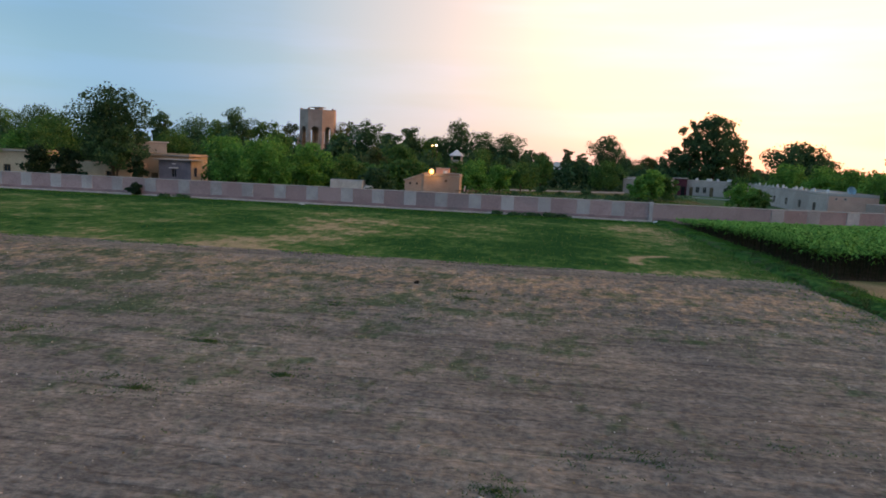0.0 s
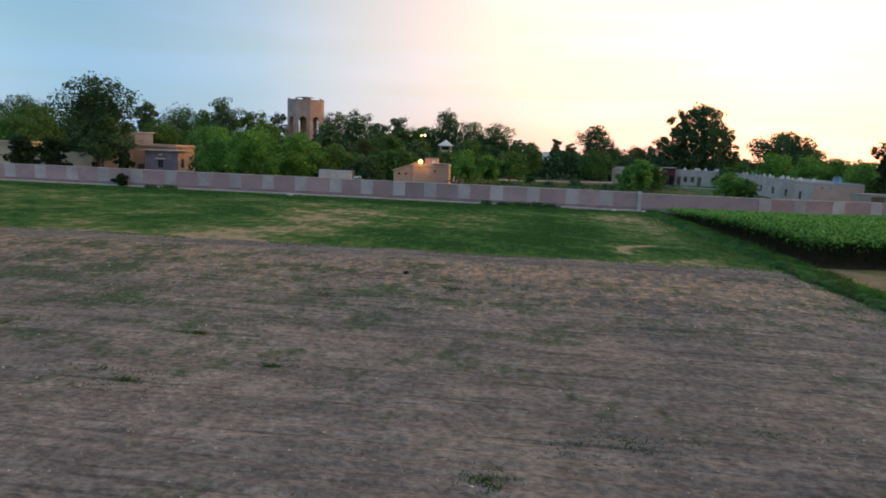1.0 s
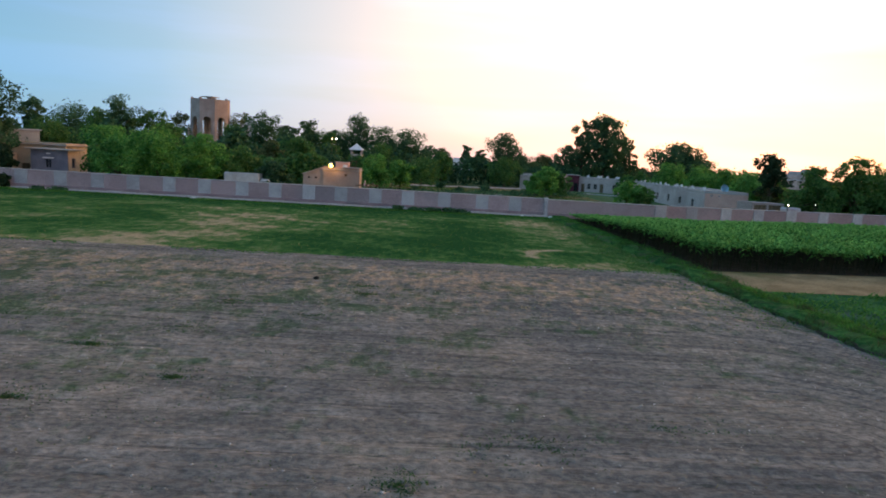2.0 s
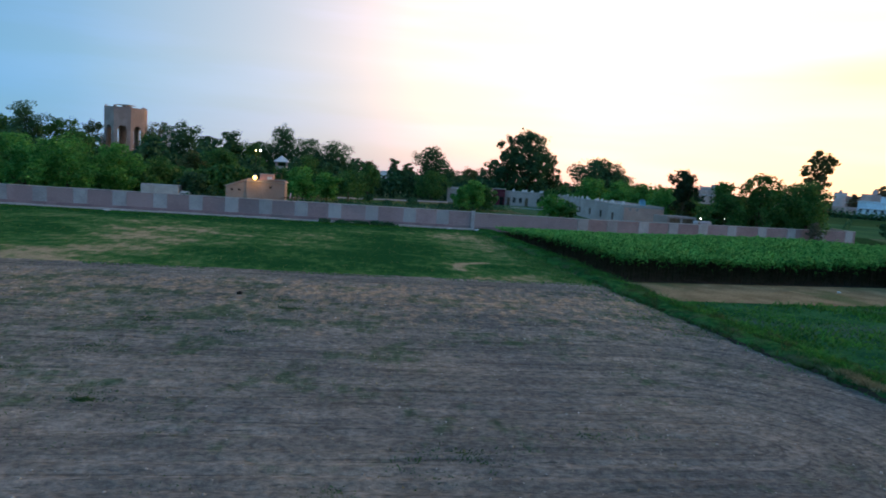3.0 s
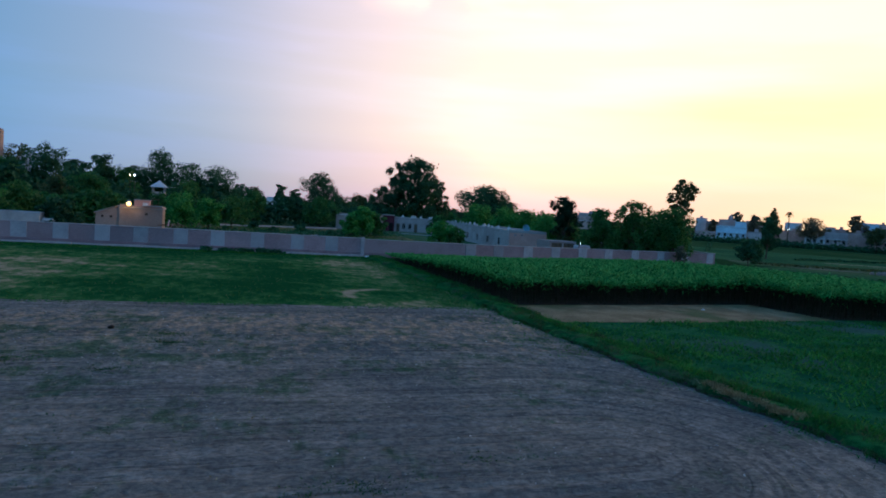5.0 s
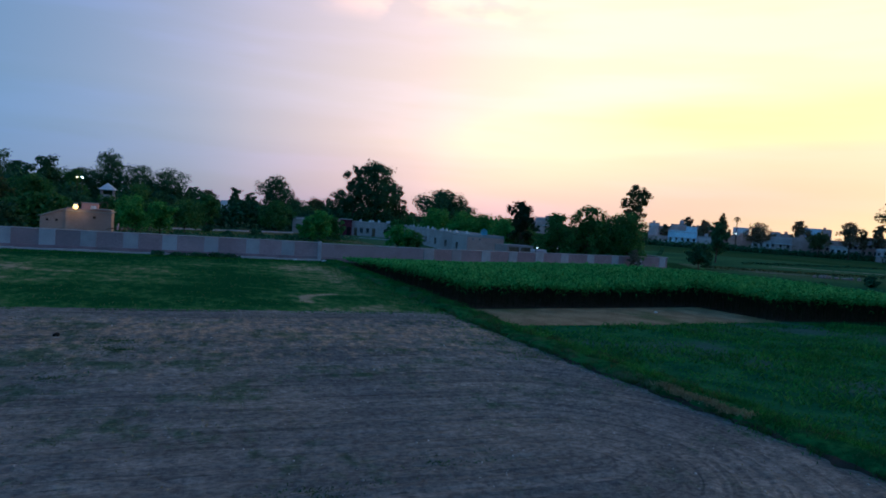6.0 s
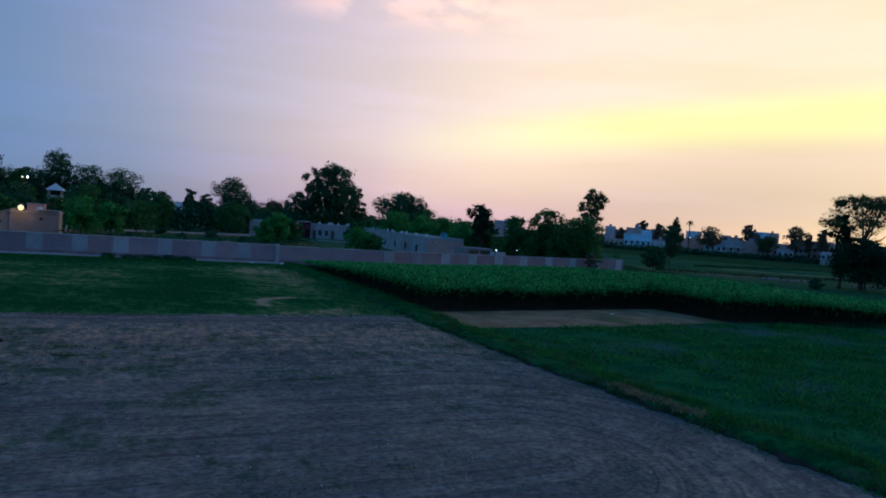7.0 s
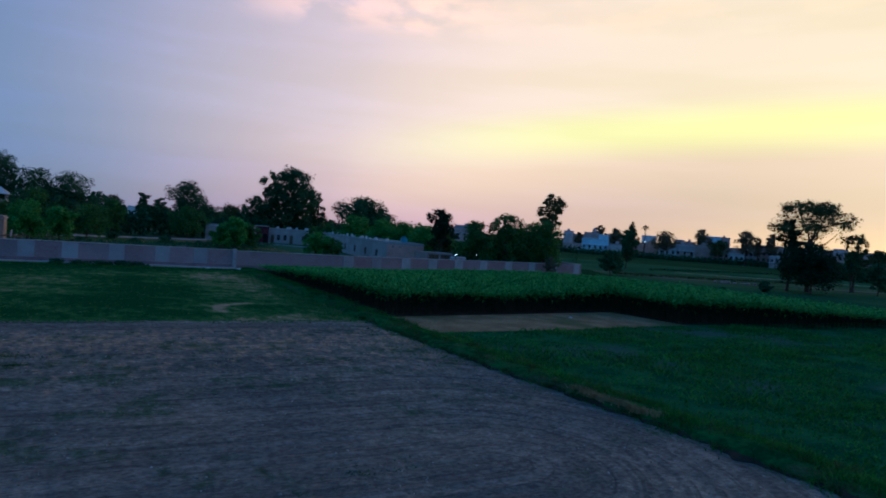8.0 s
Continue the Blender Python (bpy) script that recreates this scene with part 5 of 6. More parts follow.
def wall_lamp(x, y, z, material, name, label, colour, watts, r=0.22, pole=0.0, post_mat=None):
    top = thing(name, pose(x, y, z), label, "lamp", "lamps")
    bm = bmesh.new()
    bmesh.ops.create_uvsphere(bm, u_segments=14, v_segments=8, radius=r)
    part("bulb", bm, material, top, "glowing bulb", smooth=True)
    bm = bmesh.new()
    bmesh.ops.create_cone(bm, cap_ends=True, segments=14, radius1=r * 1.15, radius2=r * 0.5, depth=0.22, matrix=Matrix.Translation((0, 0, r + 0.1)))
    part("hood", bm, M_METAL, top)
    v, f = tubes([((0, 0.05, 0), 0.05, (0, 1.2, 0), 0.05)] if not pole else [((0, 0.3, r + 0.15), 0.05, (0, 0.3, -pole), 0.07), ((0, 0.05, r + 0.15), 0.035, (0, 0.3, r + 0.15), 0.035)], 8)
    part_ob = raw("bracket" if not pole else "pole", v, f, post_mat or M_METAL, top)
    lamp = bpy.data.lights.new("lamp_light", "POINT")
    lamp.energy, lamp.color, lamp.shadow_soft_size = watts, colour, r * 1.3
    lo = new("lamp_light", lamp)
    lo.matrix_world = pose(x, y - r - 0.35, z)
    return top


wall_lamp(-16.6, 107.2, 4.98, M_SODIUM, "wall_lamp", "glowing orange sodium lamp on the mud building", (1.0, .50, .12), 170, 0.34)
wall_lamp(-23.2, 150.0, 10.1, M_WARM, "flood_lamp", "small orange flood lamp on a tall pole", (1, .75, .45), 6, 0.14, 10.1, M_BARK)
wall_lamp(-22.3, 150.0, 10.15, M_FLOOD, "flood_lamp", "small white flood lamp on a tall pole", (.9, .95, 1), 6, 0.14, 10.2, M_BARK)

# watch post with a pyramid roof
post = thing("watch_post", pose(-18.7, 160.0, 0), "pale watch post with a pyramid roof on legs", "watchtower")
for sx in (-1.0, 1.0):
    for sy in (-1.0, 1.0):
        part("leg", boxed(sx - 0.14, sx + 0.14, sy - 0.14, sy + 0.14, -0.1, 5.6), M_CEMENT, post)
part("cabin", boxed(-1.35, 1.35, -1.35, 1.35, 5.601, 7.0, bevel=0.02), M_CEMENT, post)
for sx in (-1.2, 1.2):
    for sy in (-1.2, 1.2):
        part("corner_post", boxed(sx - 0.13, sx + 0.13, sy - 0.13, sy + 0.13, 7.0, 8.0), M_CEMENT, post)
bm = bmesh.new()
bmesh.ops.create_cone(bm, cap_ends=True, segments=4, radius1=2.5, radius2=0.08, depth=1.5, matrix=Matrix.Translation((0, 0, 8.76)) @ Matrix.Rotation(radians(45), 4, "Z"))
part("roof", bm, M_POT, post)

# ---------------------------------------------------------------- water tower
tower = thing("water_tower", pose(-62.2, 184.5, 0, 0, 0, -14.2), "tall octagonal brick water tower with open arches", "water tower")
RT, NS = 4.85, 8
sw = 2 * RT * math.tan(math.pi / NS)
for i in range(NS):
    a = (i + 0.5) * 2 * math.pi / NS
    hw, o, spring, z1 = sw / 2, 1.16, 13.4, 19.0
    pts = [(-hw, -0.1), (-o, -0.1), (-o, spring)] + [(-o * math.cos(q), spring + o * 1.15 * math.sin(q)) for q in np.linspace(0.2, math.pi - 0.2, 9)] + [(o, spring), (o, -0.1), (hw, -0.1), (hw, z1), (-hw, z1)]
    bm = bmesh.new()
    face = bm.faces.new([bm.verts.new((x, 0, z)) for x, z in pts])
    r = bmesh.ops.extrude_face_region(bm, geom=[face])
    bmesh.ops.translate(bm, vec=(0, 0.42, 0), verts=[v for v in r["geom"] if isinstance(v, bmesh.types.BMVert)])
    ob = part("arched_wall", bm, M_BRICK, tower)
    ob.matrix_local = Matrix.Rotation(a, 4, "Z") @ Matrix.Translation((0, -RT, 0))
bm = bmesh.new()
bmesh.ops.create_cone(bm, cap_ends=True, segments=8, radius1=RT / math.cos(math.pi / 8) - 0.5, radius2=RT / math.cos(math.pi / 8) - 0.5, depth=0.5, matrix=Matrix.Translation((0, 0, 15.5)))
part("tank_floor", bm, M_CEMENT, tower)
bm = bmesh.new()
bmesh.ops.create_cone(bm, cap_ends=True, segments=8, radius1=RT / math.cos(math.pi / 8) + 0.02, radius2=RT / math.cos(math.pi / 8) + 0.02, depth=0.4, matrix=Matrix.Translation((0, 0, 19.2)))
part("tank_roof", bm, M_BRICK, tower)
for i in range(NS):
    ob = part("battlement", boxed(-0.28, 0.28, -0.28, 0.28, 19.402, 19.85, bevel=0.04), M_BRICK, tower)
    ob.matrix_local = Matrix.Rotation(i * 2 * math.pi / NS, 4, "Z") @ Matrix.Translation((0, -RT / math.cos(math.pi / NS) + 0.42, 0))
part("hatch_house", boxed(-0.75, 0.55, -0.7, 0.7, 19.401, 20.1, bevel=0.05), M_BRICK, tower)
part("hatch_slab", boxed(-1.9, 1.7, -1.6, 1.6, 20.101, 20.3, bevel=0.03), M_CEMENT, tower)
bm = bmesh.new()
bmesh.ops.create_cone(bm, cap_ends=True, segments=14, radius1=0.28, radius2=0.28, depth=15.4, matrix=Matrix.Translation((0, 0, 7.6)))
part("riser_shaft", bm, M_CEMENT, tower)

# ---------------------------------------------------------------- the long barrack
A0, A1 = Vector((42.0, 187.0)), Vector((54.3, 183.8))
B0, B1 = Vector((54.65, 183.3)), Vector((49.4, 118.0))
dv = B1 - B0
LB = dv.length
wins = [(LB * u, LB * u + 1.5, z, z + 1.35) for u, z in ((.10, .8), (.22, .8), (.505, .9), (.64, .9), (.77, .9), (.895, .9))] + [(LB * .34, LB * .34 + 1.3, 0.0, 2.1)]
building("long_barrack", pose(B0.x, B0.y, 0, 0, 0, math.degrees(math.atan2(dv.y, dv.x))), LB, 7.9, 3.65, M_BARRACK, M_CEMENT, wins, [(1.0, 1.3, 3.1, 3.35), (2.4, 2.7, 3.1, 3.35)],
         "long low grey barrack with dark windows, rosy end wall", "barrack", parapet=0.3, side_mat=M_ROSE, frame_mat=M_BARRACK)
dv = A1 - A0
LA = dv.length
building("barrack_wing", pose(A0.x, A0.y, 0, 0, 0, math.degrees(math.atan2(dv.y, dv.x))), LA, 7.0, 3.7, M_BARRACK, M_CEMENT,
         [(0.7, 1.6, 0.0, 2.3), (2.4, 3.2, 0.9, 2.4), (4.2, 5.0, 0.9, 2.4), (5.9, 6.8, 0.0, 2.4), (9.4, 10.4, 0.9, 2.4)], (), "grey wing of the barrack with dark doorways", "barrack", parapet=0.3, frame_mat=M_BARRACK)
ep = thing("entrance_porch", pose(38.7, 187.0, 0, 0, 0, -6), "dark maroon painted entrance porch of the barrack", "porch")
part("body", boxed(0, 3.1, -1.2, 2.5, -0.1, 4.5, bevel=0.03), M_MAROON, ep)
part("roof_slab", boxed(-0.15, 3.25, -1.4, 2.6, 4.501, 4.7, bevel=0.02), M_CEMENT, ep)
part("doorway", boxed(1.7, 2.7, -1.26, -1.19, 0, 2.4), M_DARK, ep)
building("porter_room", pose(36.2, 187.3, 0, 0, 0, -6), 2.4, 4.0, 4.2, M_ROSE, M_CEMENT, [(0.8, 1.5, 1.0, 2.6)], (), "small pinkish grey room beside the porch", "house", parapet=0.2)
# paved apron before the wing
tagged(part("apron", boxed(0, 9, 0, 2.2, -0.1, 0.12, bevel=0.02), M_CEMENT), "pale concrete apron before the barrack wing", "pavement", kind="structure").matrix_world = pose(40.0, 172.5, 0, 0, 0, -32)


def water_pot(x, y, z, r, hgt, label):
    bm = bmesh.new()
    prof_ = [(0.55, 0), (0.95, .22), (1.0, .5), (.8, .78), (.45, .9), (.55, 1.0)]
    rings = []
    for q, zz in prof_:
        rings.append([bm.verts.new((r * q * math.cos(t_), r * q * math.sin(t_), hgt * zz)) for t_ in np.linspace(0, 2 * np.pi, 10, endpoint=False)])
    for r0, r1 in zip(rings, rings[1:]):
        for i in range(10):
            bm.faces.new((r0[i], r0[(i + 1) % 10], r1[(i + 1) % 10], r1[i]))
    bm.faces.new(rings[-1])
    bm.faces.new(rings[0][::-1])
    ob = part("roof_vent", bm, M_POT, smooth=True)
    ob.matrix_world = pose(x, y, z)
    tagged(ob, label, "roof vent", "whitewashed vents along the barrack roof")


for i, u in enumerate((.03, .10, .13, .20, .27, .33, .40, .43, .50, .55, .60, .66, .70, .735, .79, .83, .86, .955)):
    p = B0.lerp(B1, u)
    big = i % 4 in (0, 1)
    water_pot(p.x + 0.7 + 0.3 * (i % 2), p.y, 3.82, 0.32 if big else 0.24, 0.9 if big else 0.62, "whitewashed clay vent on the barrack roof")
for i, u in enumerate((.16, .38, .44, .58, .78, .83)):
    p = A0.lerp(A1, u)
    water_pot(p.x + 0.6, p.y + 0.8, 3.87, 0.42, 0.95, "large whitewashed vent on the barrack wing")
bm = bmesh.new()
bmesh.ops.create_uvsphere(bm, u_segments=16, v_segments=8, radius=0.75)
bmesh.ops.delete(bm, geom=[v for v in bm.verts if v.co.z > 0.1], context="VERTS")
dish = thing("satellite_dish", pose(53.6, 119.0, 4.35), "pale blue satellite dish on the barrack's end roof", "dish")
d_ = part("reflector", bm, M_TANK, dish, smooth=True)
d_.matrix_local = pose(0, 0, 0.35, 70, 0, 10)
part("mast", boxed(-0.05, 0.05, -0.05, 0.05, -0.55, 0.1), M_METAL, dish)

# houses that show on both sides of the water tower
building("tower_house", facing(-75.0, 201.5), 4.6, 6.0, 11.5, M_TOWNG, M_TOWNG, [(0.8, 1.8, 8.7, 10.0), (2.8, 3.8, 8.7, 10.0)], (), "pale grey house beside the water tower", "house", parapet=0.3)
building("tower_house", facing(-60.4, 206.3), 5.0, 6.0, 15.0, M_TOWNW, M_TOWNW, [(1.0, 2.0, 12.2, 13.5)], (), "whitewashed house behind the trees near the tower", "house", parapet=0.3)
# white house and shed beyond the yard
building("yard_house", facing(24.6, 184.0), 4.8, 6.0, 3.9, M_CEMENT, M_POT, [(1, 2, 1.2, 2.4), (3.6, 4.6, 0.0, 2.2)], (), "small pale grey house at the edge of the yard", "house", parapet=0.3)
building("distant_white_house", facing(9.0, 300.0), 8.0, 7.0, 7.2, M_TOWNW, M_TOWNW, [(1, 2.2, 4.0, 5.4), (4.6, 5.8, 4.0, 5.4)], (), "white house far behind the trees", "house", parapet=0.5)
for i, (p, q, hh) in enumerate((((-9.5, 160.0), (24, 177.0), 0.7), ((4, 133.5), (16, 139.0), 0.5))):
    dd = Vector((q[0] - p[0], q[1] - p[1]))
    tagged(part("low_wall", boxed(0, dd.length, -0.15, 0.15, -0.1, hh * 0.55, bevel=0.03), M_COPE), "low pale kerb wall across the dry yard", "low wall", kind="structure").matrix_world = pose(p[0], p[1], 0, 0, 0, math.degrees(math.atan2(dd.y, dd.x)))
scatter_grass("yard_grass", (-15, 36, 128, 178), 22000, 0.08, 0.28, 0.08, M_STRAW, "dry grass over the compound yard", lambda x, y: smooth_noise(x, y, 0.2, 5) > -0.1)
scatter_grass("yard_green_grass", (-15, 36, 128, 178), 16000, 0.10, 0.30, 0.08, M_BLADE, "green grass over the compound yard", lambda x, y: smooth_noise(x, y, 0.2, 5) < 0.2)

# van under the trees behind the east wall
van = thing("van", pose(56.3, 102.6, 0, 0, 0, 14), "grey van parked behind the wall with a lamp lit", "van")
bm = bmesh.new()
box(bm, 0, 4.4, 0, 1.8, 0.5, 1.5, 0.15)
box(bm, 0.2, 3.2, 0.1, 1.7, 1.45, 2.55, 0.25)
part("body", bm, M_TOWNG, van)
for wx_ in (0.9, 3.5):
    for wy_ in (0.1, 1.7):
        bm = bmesh.new()
        bmesh.ops.create_cone(bm, cap_ends=True, segments=16, radius1=0.36, radius2=0.36, depth=0.24, matrix=Matrix.Translation((wx_, wy_, 0.33)) @ Matrix.Rotation(radians(90), 4, "X"))
        part("wheel", bm, M_DARK, van)
building("vehicle_shed", pose(53.0, 107.0, 0, 0, 0, 10), 6.0, 4.0, 2.75, M_BRICK, M_BRICK, [(0.5, 2.6, 0.0, 2.5), (3.2, 5.4, 0.0, 2.5)], (), "low brick shed with dark openings behind the wall", "shed", parapet=0)
wall_lamp(56.1, 101.6, 3.0, M_LIT, "yard_lamp", "small bright white lamp above the wall", (1, .97, .9), 3, 0.075, 3.0, M_BARK)
wall_lamp(60.3, 101.6, 3.2, M_LIT, "yard_lamp", "small dim white lamp on a post", (1, .97, .9), 1, 0.035, 3.2, M_BARK)

# ---------------------------------------------------------------- the town beyond the fields


def town_house(cx_, cy_, w, h, mat, label, d=9.0, rows=1, cols=3, parapet=0.6, win=True):
    """A flat-roofed house facing the fields, with rows of windows and a small roof shed."""
    ops = []
    for r in range(rows):
        z = h - 3.2 - 1.5 - r * 3.2 if h > 6 else h - 2.6
        for c in range(cols):
            x = (c + 0.5) * w / cols - 0.6
            if z > 0.3 and win:
                ops.append((x, x + 1.2, z, z + 1.5))
    m = facing(cx_, cy_) @ Matrix.Translation((-w / 2, 0, 0))
    top = building("town_house", m, w, d, h, mat, M_TOWNG, ops, (), label, "house", parapet=parapet, frame_mat=mat)
    if win:
        part("ledge", boxed(-0.3, w + 0.3, -1.0, -0.002, h - 3.0, h - 2.75), M_TOWNW, top, "pale projecting sun ledge")
    else:
        k = (cx_ * 7) % 1.0
        part("roof_shed", boxed(w * (0.1 + 0.4 * k), w * (0.35 + 0.4 * k), 2.0, 5.0, h + 0.172, h + 1.7 + 0.6 * k), mat, top)
    return top


town_house(273.8, 344.4, 6.6, 12.2, M_TOWNG, "tall narrow grey house in the distant town", win=False)
town_house(272.4, 332.7, 7.1, 10.4, M_TOWNB, "dusky brown house in the distant town", rows=1, cols=2)
town_house(250.9, 311.5, 11.3, 4.4, M_TOWNB, "low mauve-brown walled house at the town's edge", rows=1, cols=4)
town_house(257.8, 299.1, 15.5, 7.8, M_BLUEWASH, "pale blue-white house with a row of dark windows", rows=2, cols=5)
town_house(267.0, 313.8, 8.8, 11.8, M_TOWNB, "brown upper storey with a pale roof edge", rows=1, cols=3)
town_house(271.3, 307.4, 6.0, 10.8, M_BLUEWASH, "pale blue upper storey of a house", rows=1, cols=1)
town_house(286.5, 313.9, 9.3, 12.0, M_TOWNB, "brown brick house in the distant town", win=False)
town_house(264.7, 289.1, 7.6, 5.7, M_TOWNG, "low pale grey wall-like house at the town's edge", win=False)
town_house(288.4, 302.5, 10.7, 9.1, M_TOWNB, "brown house half hidden by trees", rows=1, cols=3)
town_house(277.7, 276.6, 12.3, 7.4, M_TOWNB, "brown walled house at the town's edge", win=False)
town_house(286.9, 285.8, 8.3, 12.1, M_TOWNW, "pale house with a lamp in the distant town", rows=1, cols=3)
town_house(282.1, 266.4, 9.3, 5.9, M_TOWNW, "long low pale shed at the town's edge", rows=1, cols=3)
town_house(298.1, 281.4, 11.1, 8.6, M_TOWNB, "brown house behind the low pale shed", win=False)
town_house(289.8, 260.9, 10.7, 8.2, M_TOWNG, "grey house with a projecting pale ledge", rows=1, cols=3)
town_house(298.2, 272.5, 4.9, 10.9, M_TOWNG, "small grey upper storey in the town", rows=1, cols=2)
town_house(307.8, 273.9, 6.9, 10.2, M_TOWNB, "brown house in the distant town", win=False)
town_house(294.8, 252.2, 9.0, 8.6, M_TOWNB, "brown brick house below the pale blue box", win=False)
town_house(305.3, 245.8, 14.2, 8.3, M_TOWNB, "long brown brick house in the town", rows=1, cols=5)
town_house(309.3, 259.8, 10.1, 14.0, M_BLUEWASH, "tall pale blue boxy house in the town", rows=1, cols=4)
town_house(313.3, 253.5, 4.7, 13.9, M_TOWNB, "brick house adjoining the pale blue house", win=False)
town_house(302.2, 236.9, 7.7, 5.5, M_TOWNW, "low pale shed at the town's edge", rows=1, cols=3)
town_house(317.0, 240.6, 8.5, 9.9, M_TOWNG, "grey house in the distant town", rows=2, cols=4)
town_house(318.1, 229.1, 12.5, 10.9, M_TOWNB, "dusky mauve-brown house in the distant town", rows=2, cols=5)
town_house(309.9, 219.9, 5.0, 5.6, M_TOWNG, "small pale house at the town's edge", rows=1, cols=2)
town_house(323.9, 217.2, 14.6, 10.3, M_TOWNG, "grey house behind the field trees", rows=2, cols=4)
town_house(321.9, 201.9, 10.8, 10.3, M_TOWNB, "brown house behind the field trees", rows=1, cols=4)
town_house(318.8, 191.6, 6.6, 11.3, M_TOWNG, "dim grey house behind the roadside trees", rows=2, cols=3)
town_house(305.9, 174.1, 11.2, 10.1, M_TOWNB, "brown house behind the roadside trees", rows=1, cols=5)
town_house(289.0, 159.2, 3.2, 8.4, M_TOWNW, "small pale house behind the roadside trees", rows=1, cols=2)
town_house(305.7, 159.7, 13.7, 9.8, M_TOWNB, "brown house at the far end of the town", rows=1, cols=5)
town_house(252.3, 454.7, 8.0, 11.6, M_TOWNG, "grey house far behind the trees", rows=2, cols=2)
town_house(270.5, 467.3, 12.1, 13.4, M_TOWNG, "pale grey house far behind the trees", rows=2, cols=2)
town_house(238.0, 430.0, 14.0, 9.0, M_TOWNB, "brown house far behind the trees", rows=2, cols=3)
town_house(300.0, 440.0, 14.0, 10.5, M_TOWNG, "grey house far behind the trees", rows=2, cols=3)
tk = thing("roof_tank", facing(270.2, 315.0, 12.1), "small domed tank on a house roof", "tank")
bm = bmesh.new()
bmesh.ops.create_cone(bm, cap_ends=True, segments=14, radius1=1.3, radius2=1.3, depth=2.0, matrix=Matrix.Translation((0, 0, 1.0)))
part("drum", bm, M_TOWNG, tk)
bm = bmesh.new()
bmesh.ops.create_cone(bm, cap_ends=True, segments=14, radius1=1.3, radius2=0.15, depth=1.4, matrix=Matrix.Translation((0, 0, 2.71)))
part("cap", bm, M_TOWNG, tk)
wall_lamp(273.4, 275.4, 9.1, M_LIT, "street_lamp", "bright lamp on a distant house", (1, .97, .9), 12, 0.42, 9.1, M_BARK)
for i, (tx_, ty_, th, tw_, dull) in enumerate(((276.2, 316.4, 17.0, 5.1, 1), (276.5, 302.8, 15.3, 5.6, 1), (266.8, 279.0, 14.8, 5.5, 0), (271.0, 283.2, 19.5, 3.4, 0), (277.8, 265.1, 15.1, 8.3, 1), (294.0, 271.2, 10.3, 4.6, 1), (299.9, 258.6, 17.7, 6.2, 1), (302.9, 255.0, 12.9, 2.3, 1),
                                              (292.0, 240.0, 12.1, 7.2, 0), (301.6, 231.1, 17.8, 7.3, 1), (309.2, 229.4, 14.5, 3.5, 1), (312.0, 223.9, 17.3, 4.2, 1), (279.3, 152.0, 11.3, 6.6, 0), (278.8, 161.0, 9.3, 6.0, 0), (269.5, 328.6, 11.9, 3.5, 1))):
    tree(tx_, ty_, th, 1.5 * tw_, M_LEAFH if dull else M_LEAFO, base=0.30, seed=120 + i, n=1500, size=0.42, label="dusky tree standing among the distant houses")


def thicket(name, pts, height, depth, n, material, label, seed, size=0.5):
    """An uneven belt of undergrowth along a line of points, as leaves past counting."""
    global rng
    keep, rng = rng, np.random.default_rng(seed)
    pts = np.array(pts, float)
    run = np.concatenate([[0], np.cumsum(np.linalg.norm(np.diff(pts, axis=0), axis=1))])
    u = rng.uniform(0, run[-1], n)
    px, py = np.interp(u, run, pts[:, 0]), np.interp(u, run, pts[:, 1])
    hh_ = height * (0.72 + 0.28 * smooth_noise(u, u * 0, 0.55, seed) + 0.18 * smooth_noise(u, u * 0, 1.9, seed + 3))
    z = hh_ * rng.uniform(0, 1, n) ** 0.65
    a = rng.uniform(0, 2 * np.pi, n)
    d = depth * np.sqrt(rng.uniform(0, 1, n)) * np.sqrt(np.maximum(0.05, 1 - (z / (hh_ + 0.1)) ** 2))
    v, f = leaf_quads(np.column_stack([px + d * np.cos(a), py + d * np.sin(a), z + 0.05]), size)
    rng = keep
    return tagged(raw(name, v, f, material), label, "trees", kind="stuff")


thicket("wood_undergrowth", [(-150, 140), (-110, 138), (-75, 142), (-45, 150), (-25, 155)], 12.6, 5.0, 20000, M_LEAFD, "dense dark wood filling the back of the compound", 1, 0.6)
thicket("far_wood", [(-120, 190), (-70, 200), (-40, 206), (-20, 214), (0, 216)], 13.5, 5.0, 16000, M_LEAFD, "dense dark far wood behind the water tower", 9, 0.7)
thicket("shrub_belt", [(-58, 114), (-46, 118), (-30, 120), (-20, 124)], 6.5, 3.5, 9000, M_LEAF, "dense green shrub belt behind the wall", 2, 0.42)
thicket("yard_trees", [(-22, 168), (-6, 184), (8, 190), (24, 196), (44, 196)], 9.2, 4.0, 11000, M_LEAFD, "dense dark belt of trees behind the yard", 3, 0.5)
thicket("barrack_trees", [(52, 178), (66, 168), (72, 150), (70, 136), (66, 124)], 7.2, 3.5, 9000, M_LEAF, "dense green belt of trees behind the barrack", 4, 0.5)
thicket("yard_scrub", [(-8, 128), (10, 137), (24, 150), (33, 168)], 0.8, 9.0, 2600, M_LEAFD, "low green scrub scattered over the compound yard", 14, 0.28)
thicket("corner_shrubs", [(62, 112), (74, 108), (80, 108)], 6.0, 3.0, 4500, M_LEAF, "dense green shrubs behind the wall's end", 5, 0.4)
thicket("roadside_shrubs", [(223, 137), (222, 125), (225, 108)], 7.0, 3.5, 9000, M_LEAFD, "dense dark shrubs beside the field path", 6, 0.45)
thicket("field_bund", [(139, 137), (166, 142), (200, 146), (225, 134)], 0.7, 0.6, 2600, M_LEAFD, "low dark line of weeds on a field bund", 11, 0.22)
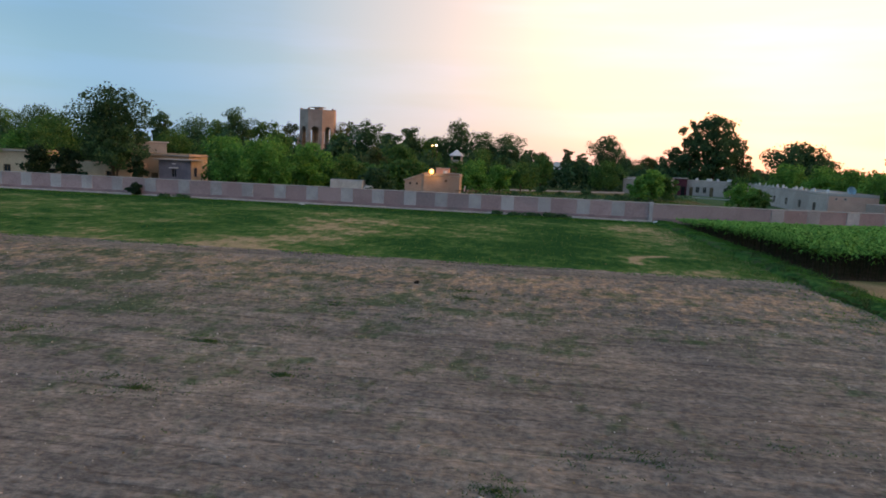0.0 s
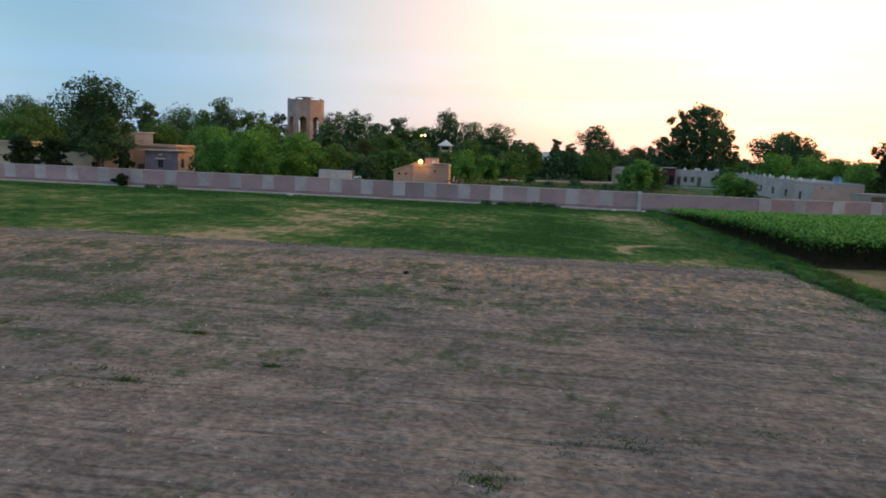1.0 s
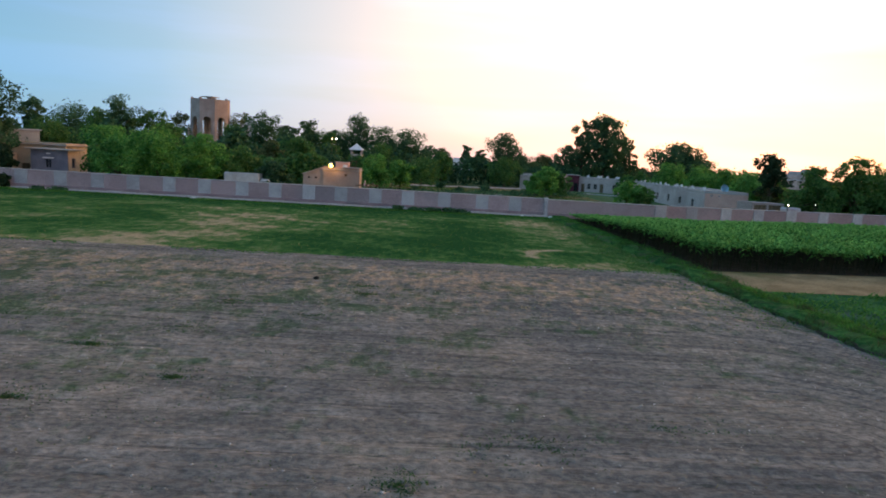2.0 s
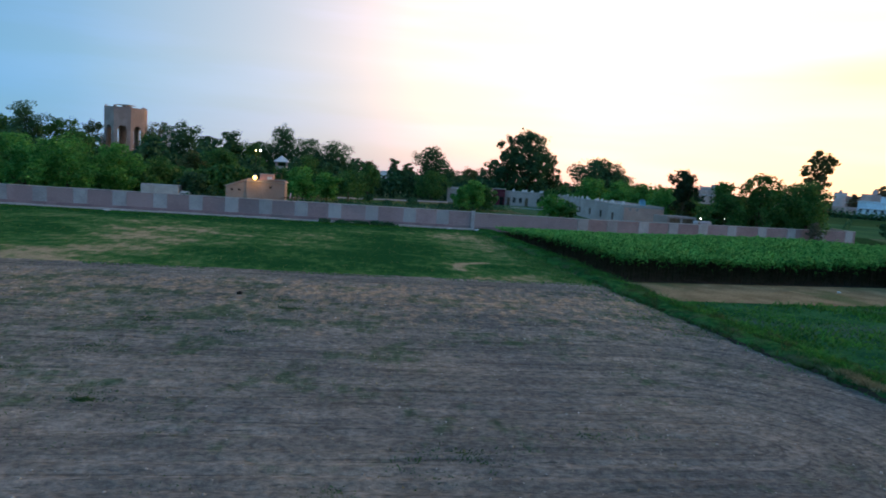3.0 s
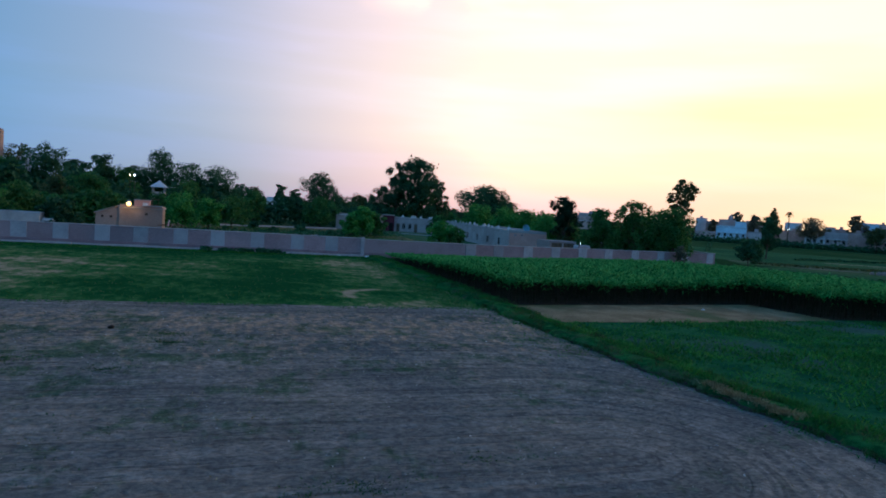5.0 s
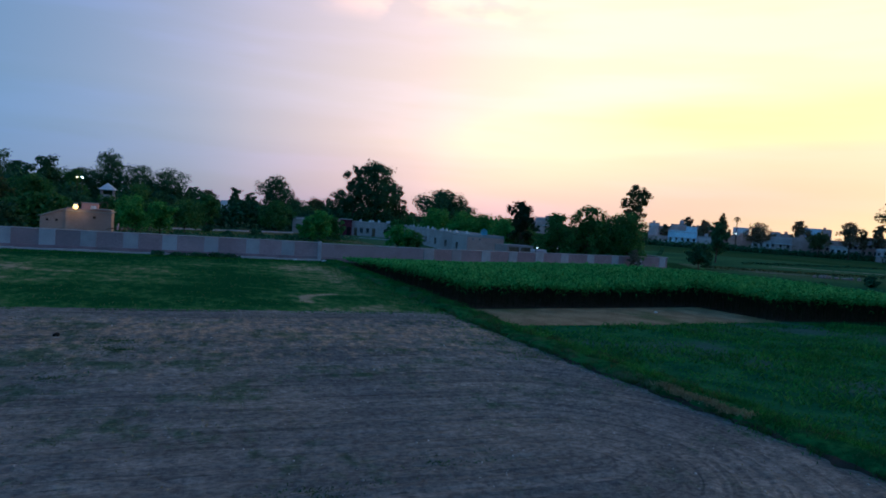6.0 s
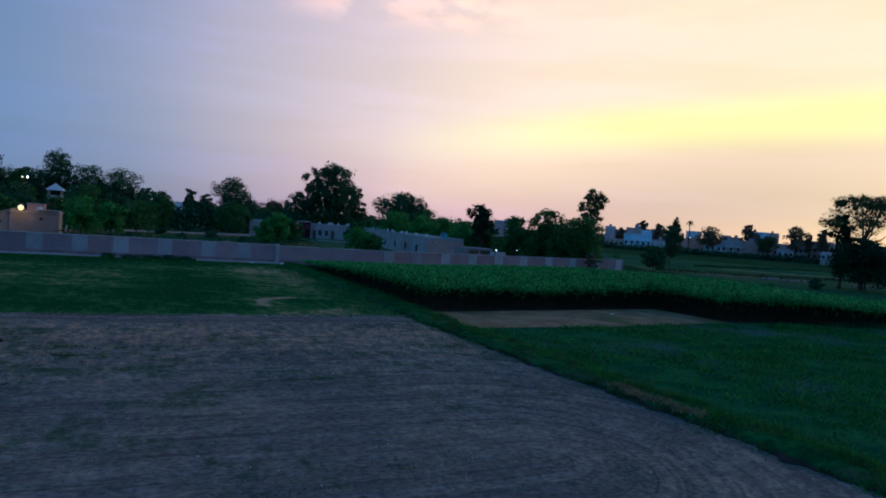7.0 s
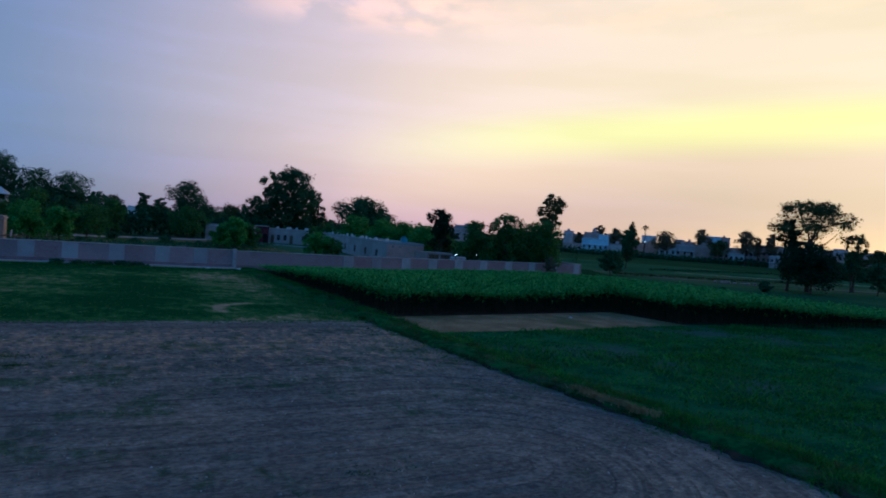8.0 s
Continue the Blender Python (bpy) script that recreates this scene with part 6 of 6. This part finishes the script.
thicket("field_bund", [(135, 166), (160, 196), (196, 240)], 0.9, 0.8, 2600, M_LEAFD, "low dark line of weeds on a field bund", 12, 0.25)
thicket("field_bund", [(104, 112), (130, 106), (152, 104), (176, 112)], 0.6, 0.6, 2200, M_LEAFO, "low line of weeds on a field bund", 13, 0.2)
# hedge along the town's edge and far treeline
n = 9000
u = rng.uniform(0, 1, n)
hx, hy = 205 + (330 - 205) * u + rng.normal(0, 1.6, n), 300 - 85 * u + rng.normal(0, 1.6, n)
v, f = leaf_quads(np.column_stack([hx, hy, np.abs(rng.normal(0, 1.2, n)) + 0.2]), 0.6)
tagged(raw("field_hedge", v, f, M_LEAFD), "long dark hedge at the town's edge", "hedge", kind="stuff")
n = 26000
u = rng.uniform(0, 1, n)
aa = radians(-42) + radians(115) * u
dist = 560 + 30 * np.sin(aa * 9) + rng.normal(0, 8, n)
hh = (7.5 + 3.0 * smooth_noise(aa * 60, aa * 0, 1.0, 3) + 1.8 * smooth_noise(aa * 190, aa * 0, 1.0, 5)) * rng.uniform(0, 1, n) ** 0.7
v, f = leaf_quads(np.column_stack([dist * np.sin(aa), dist * np.cos(aa), np.maximum(hh, 0.2)]), 1.2)
tagged(raw("far_treeline", v, f, M_LEAFO), "hazy line of far trees on the horizon", "trees", kind="stuff")
# strips of farmland beyond the maize
sheet("far_crop_strip", [(104, 128), (200, 96), (260, 118), (150, 205), (98, 150)], -0.03, M_FARCROP, "dark green crop strip beyond the maize", "field")
sheet("far_stubble_strip", [(100, 112), (165, 82), (190, 94), (108, 126)], -0.034, M_YARD, "pale stubble strip beyond the maize", "field")
sheet("far_green_strip", [(76, 38.5), (92, 34), (150, 20), (185, 70), (106, 108), (88, 104), (80, 80), (78, 58), (83, 46)], -0.036, M_FARCROP, "green field beside the maize", "field")
sheet("field_path", [(143.5, 131.5), (160.5, 123.2), (186, 113), (196, 106), (197.5, 107.5), (187.5, 114.8), (161.5, 124.8), (144, 133)], 0.006, M_PATH, "pale earth path between the far fields", "path")
pole = thing("utility_pole", pose(318.6, 225.0, 0), "thin bare utility pole beyond the fields", "pole")
v, f = tubes([((0, 0, -0.2), 0.22, (0, 0, 15.6), 0.14)], 8)
raw("shaft", v, f, M_WOOD, pole)
part("cross_arm", boxed(-1.1, 1.1, -0.08, 0.08, 14.6, 14.8), M_WOOD, pole)
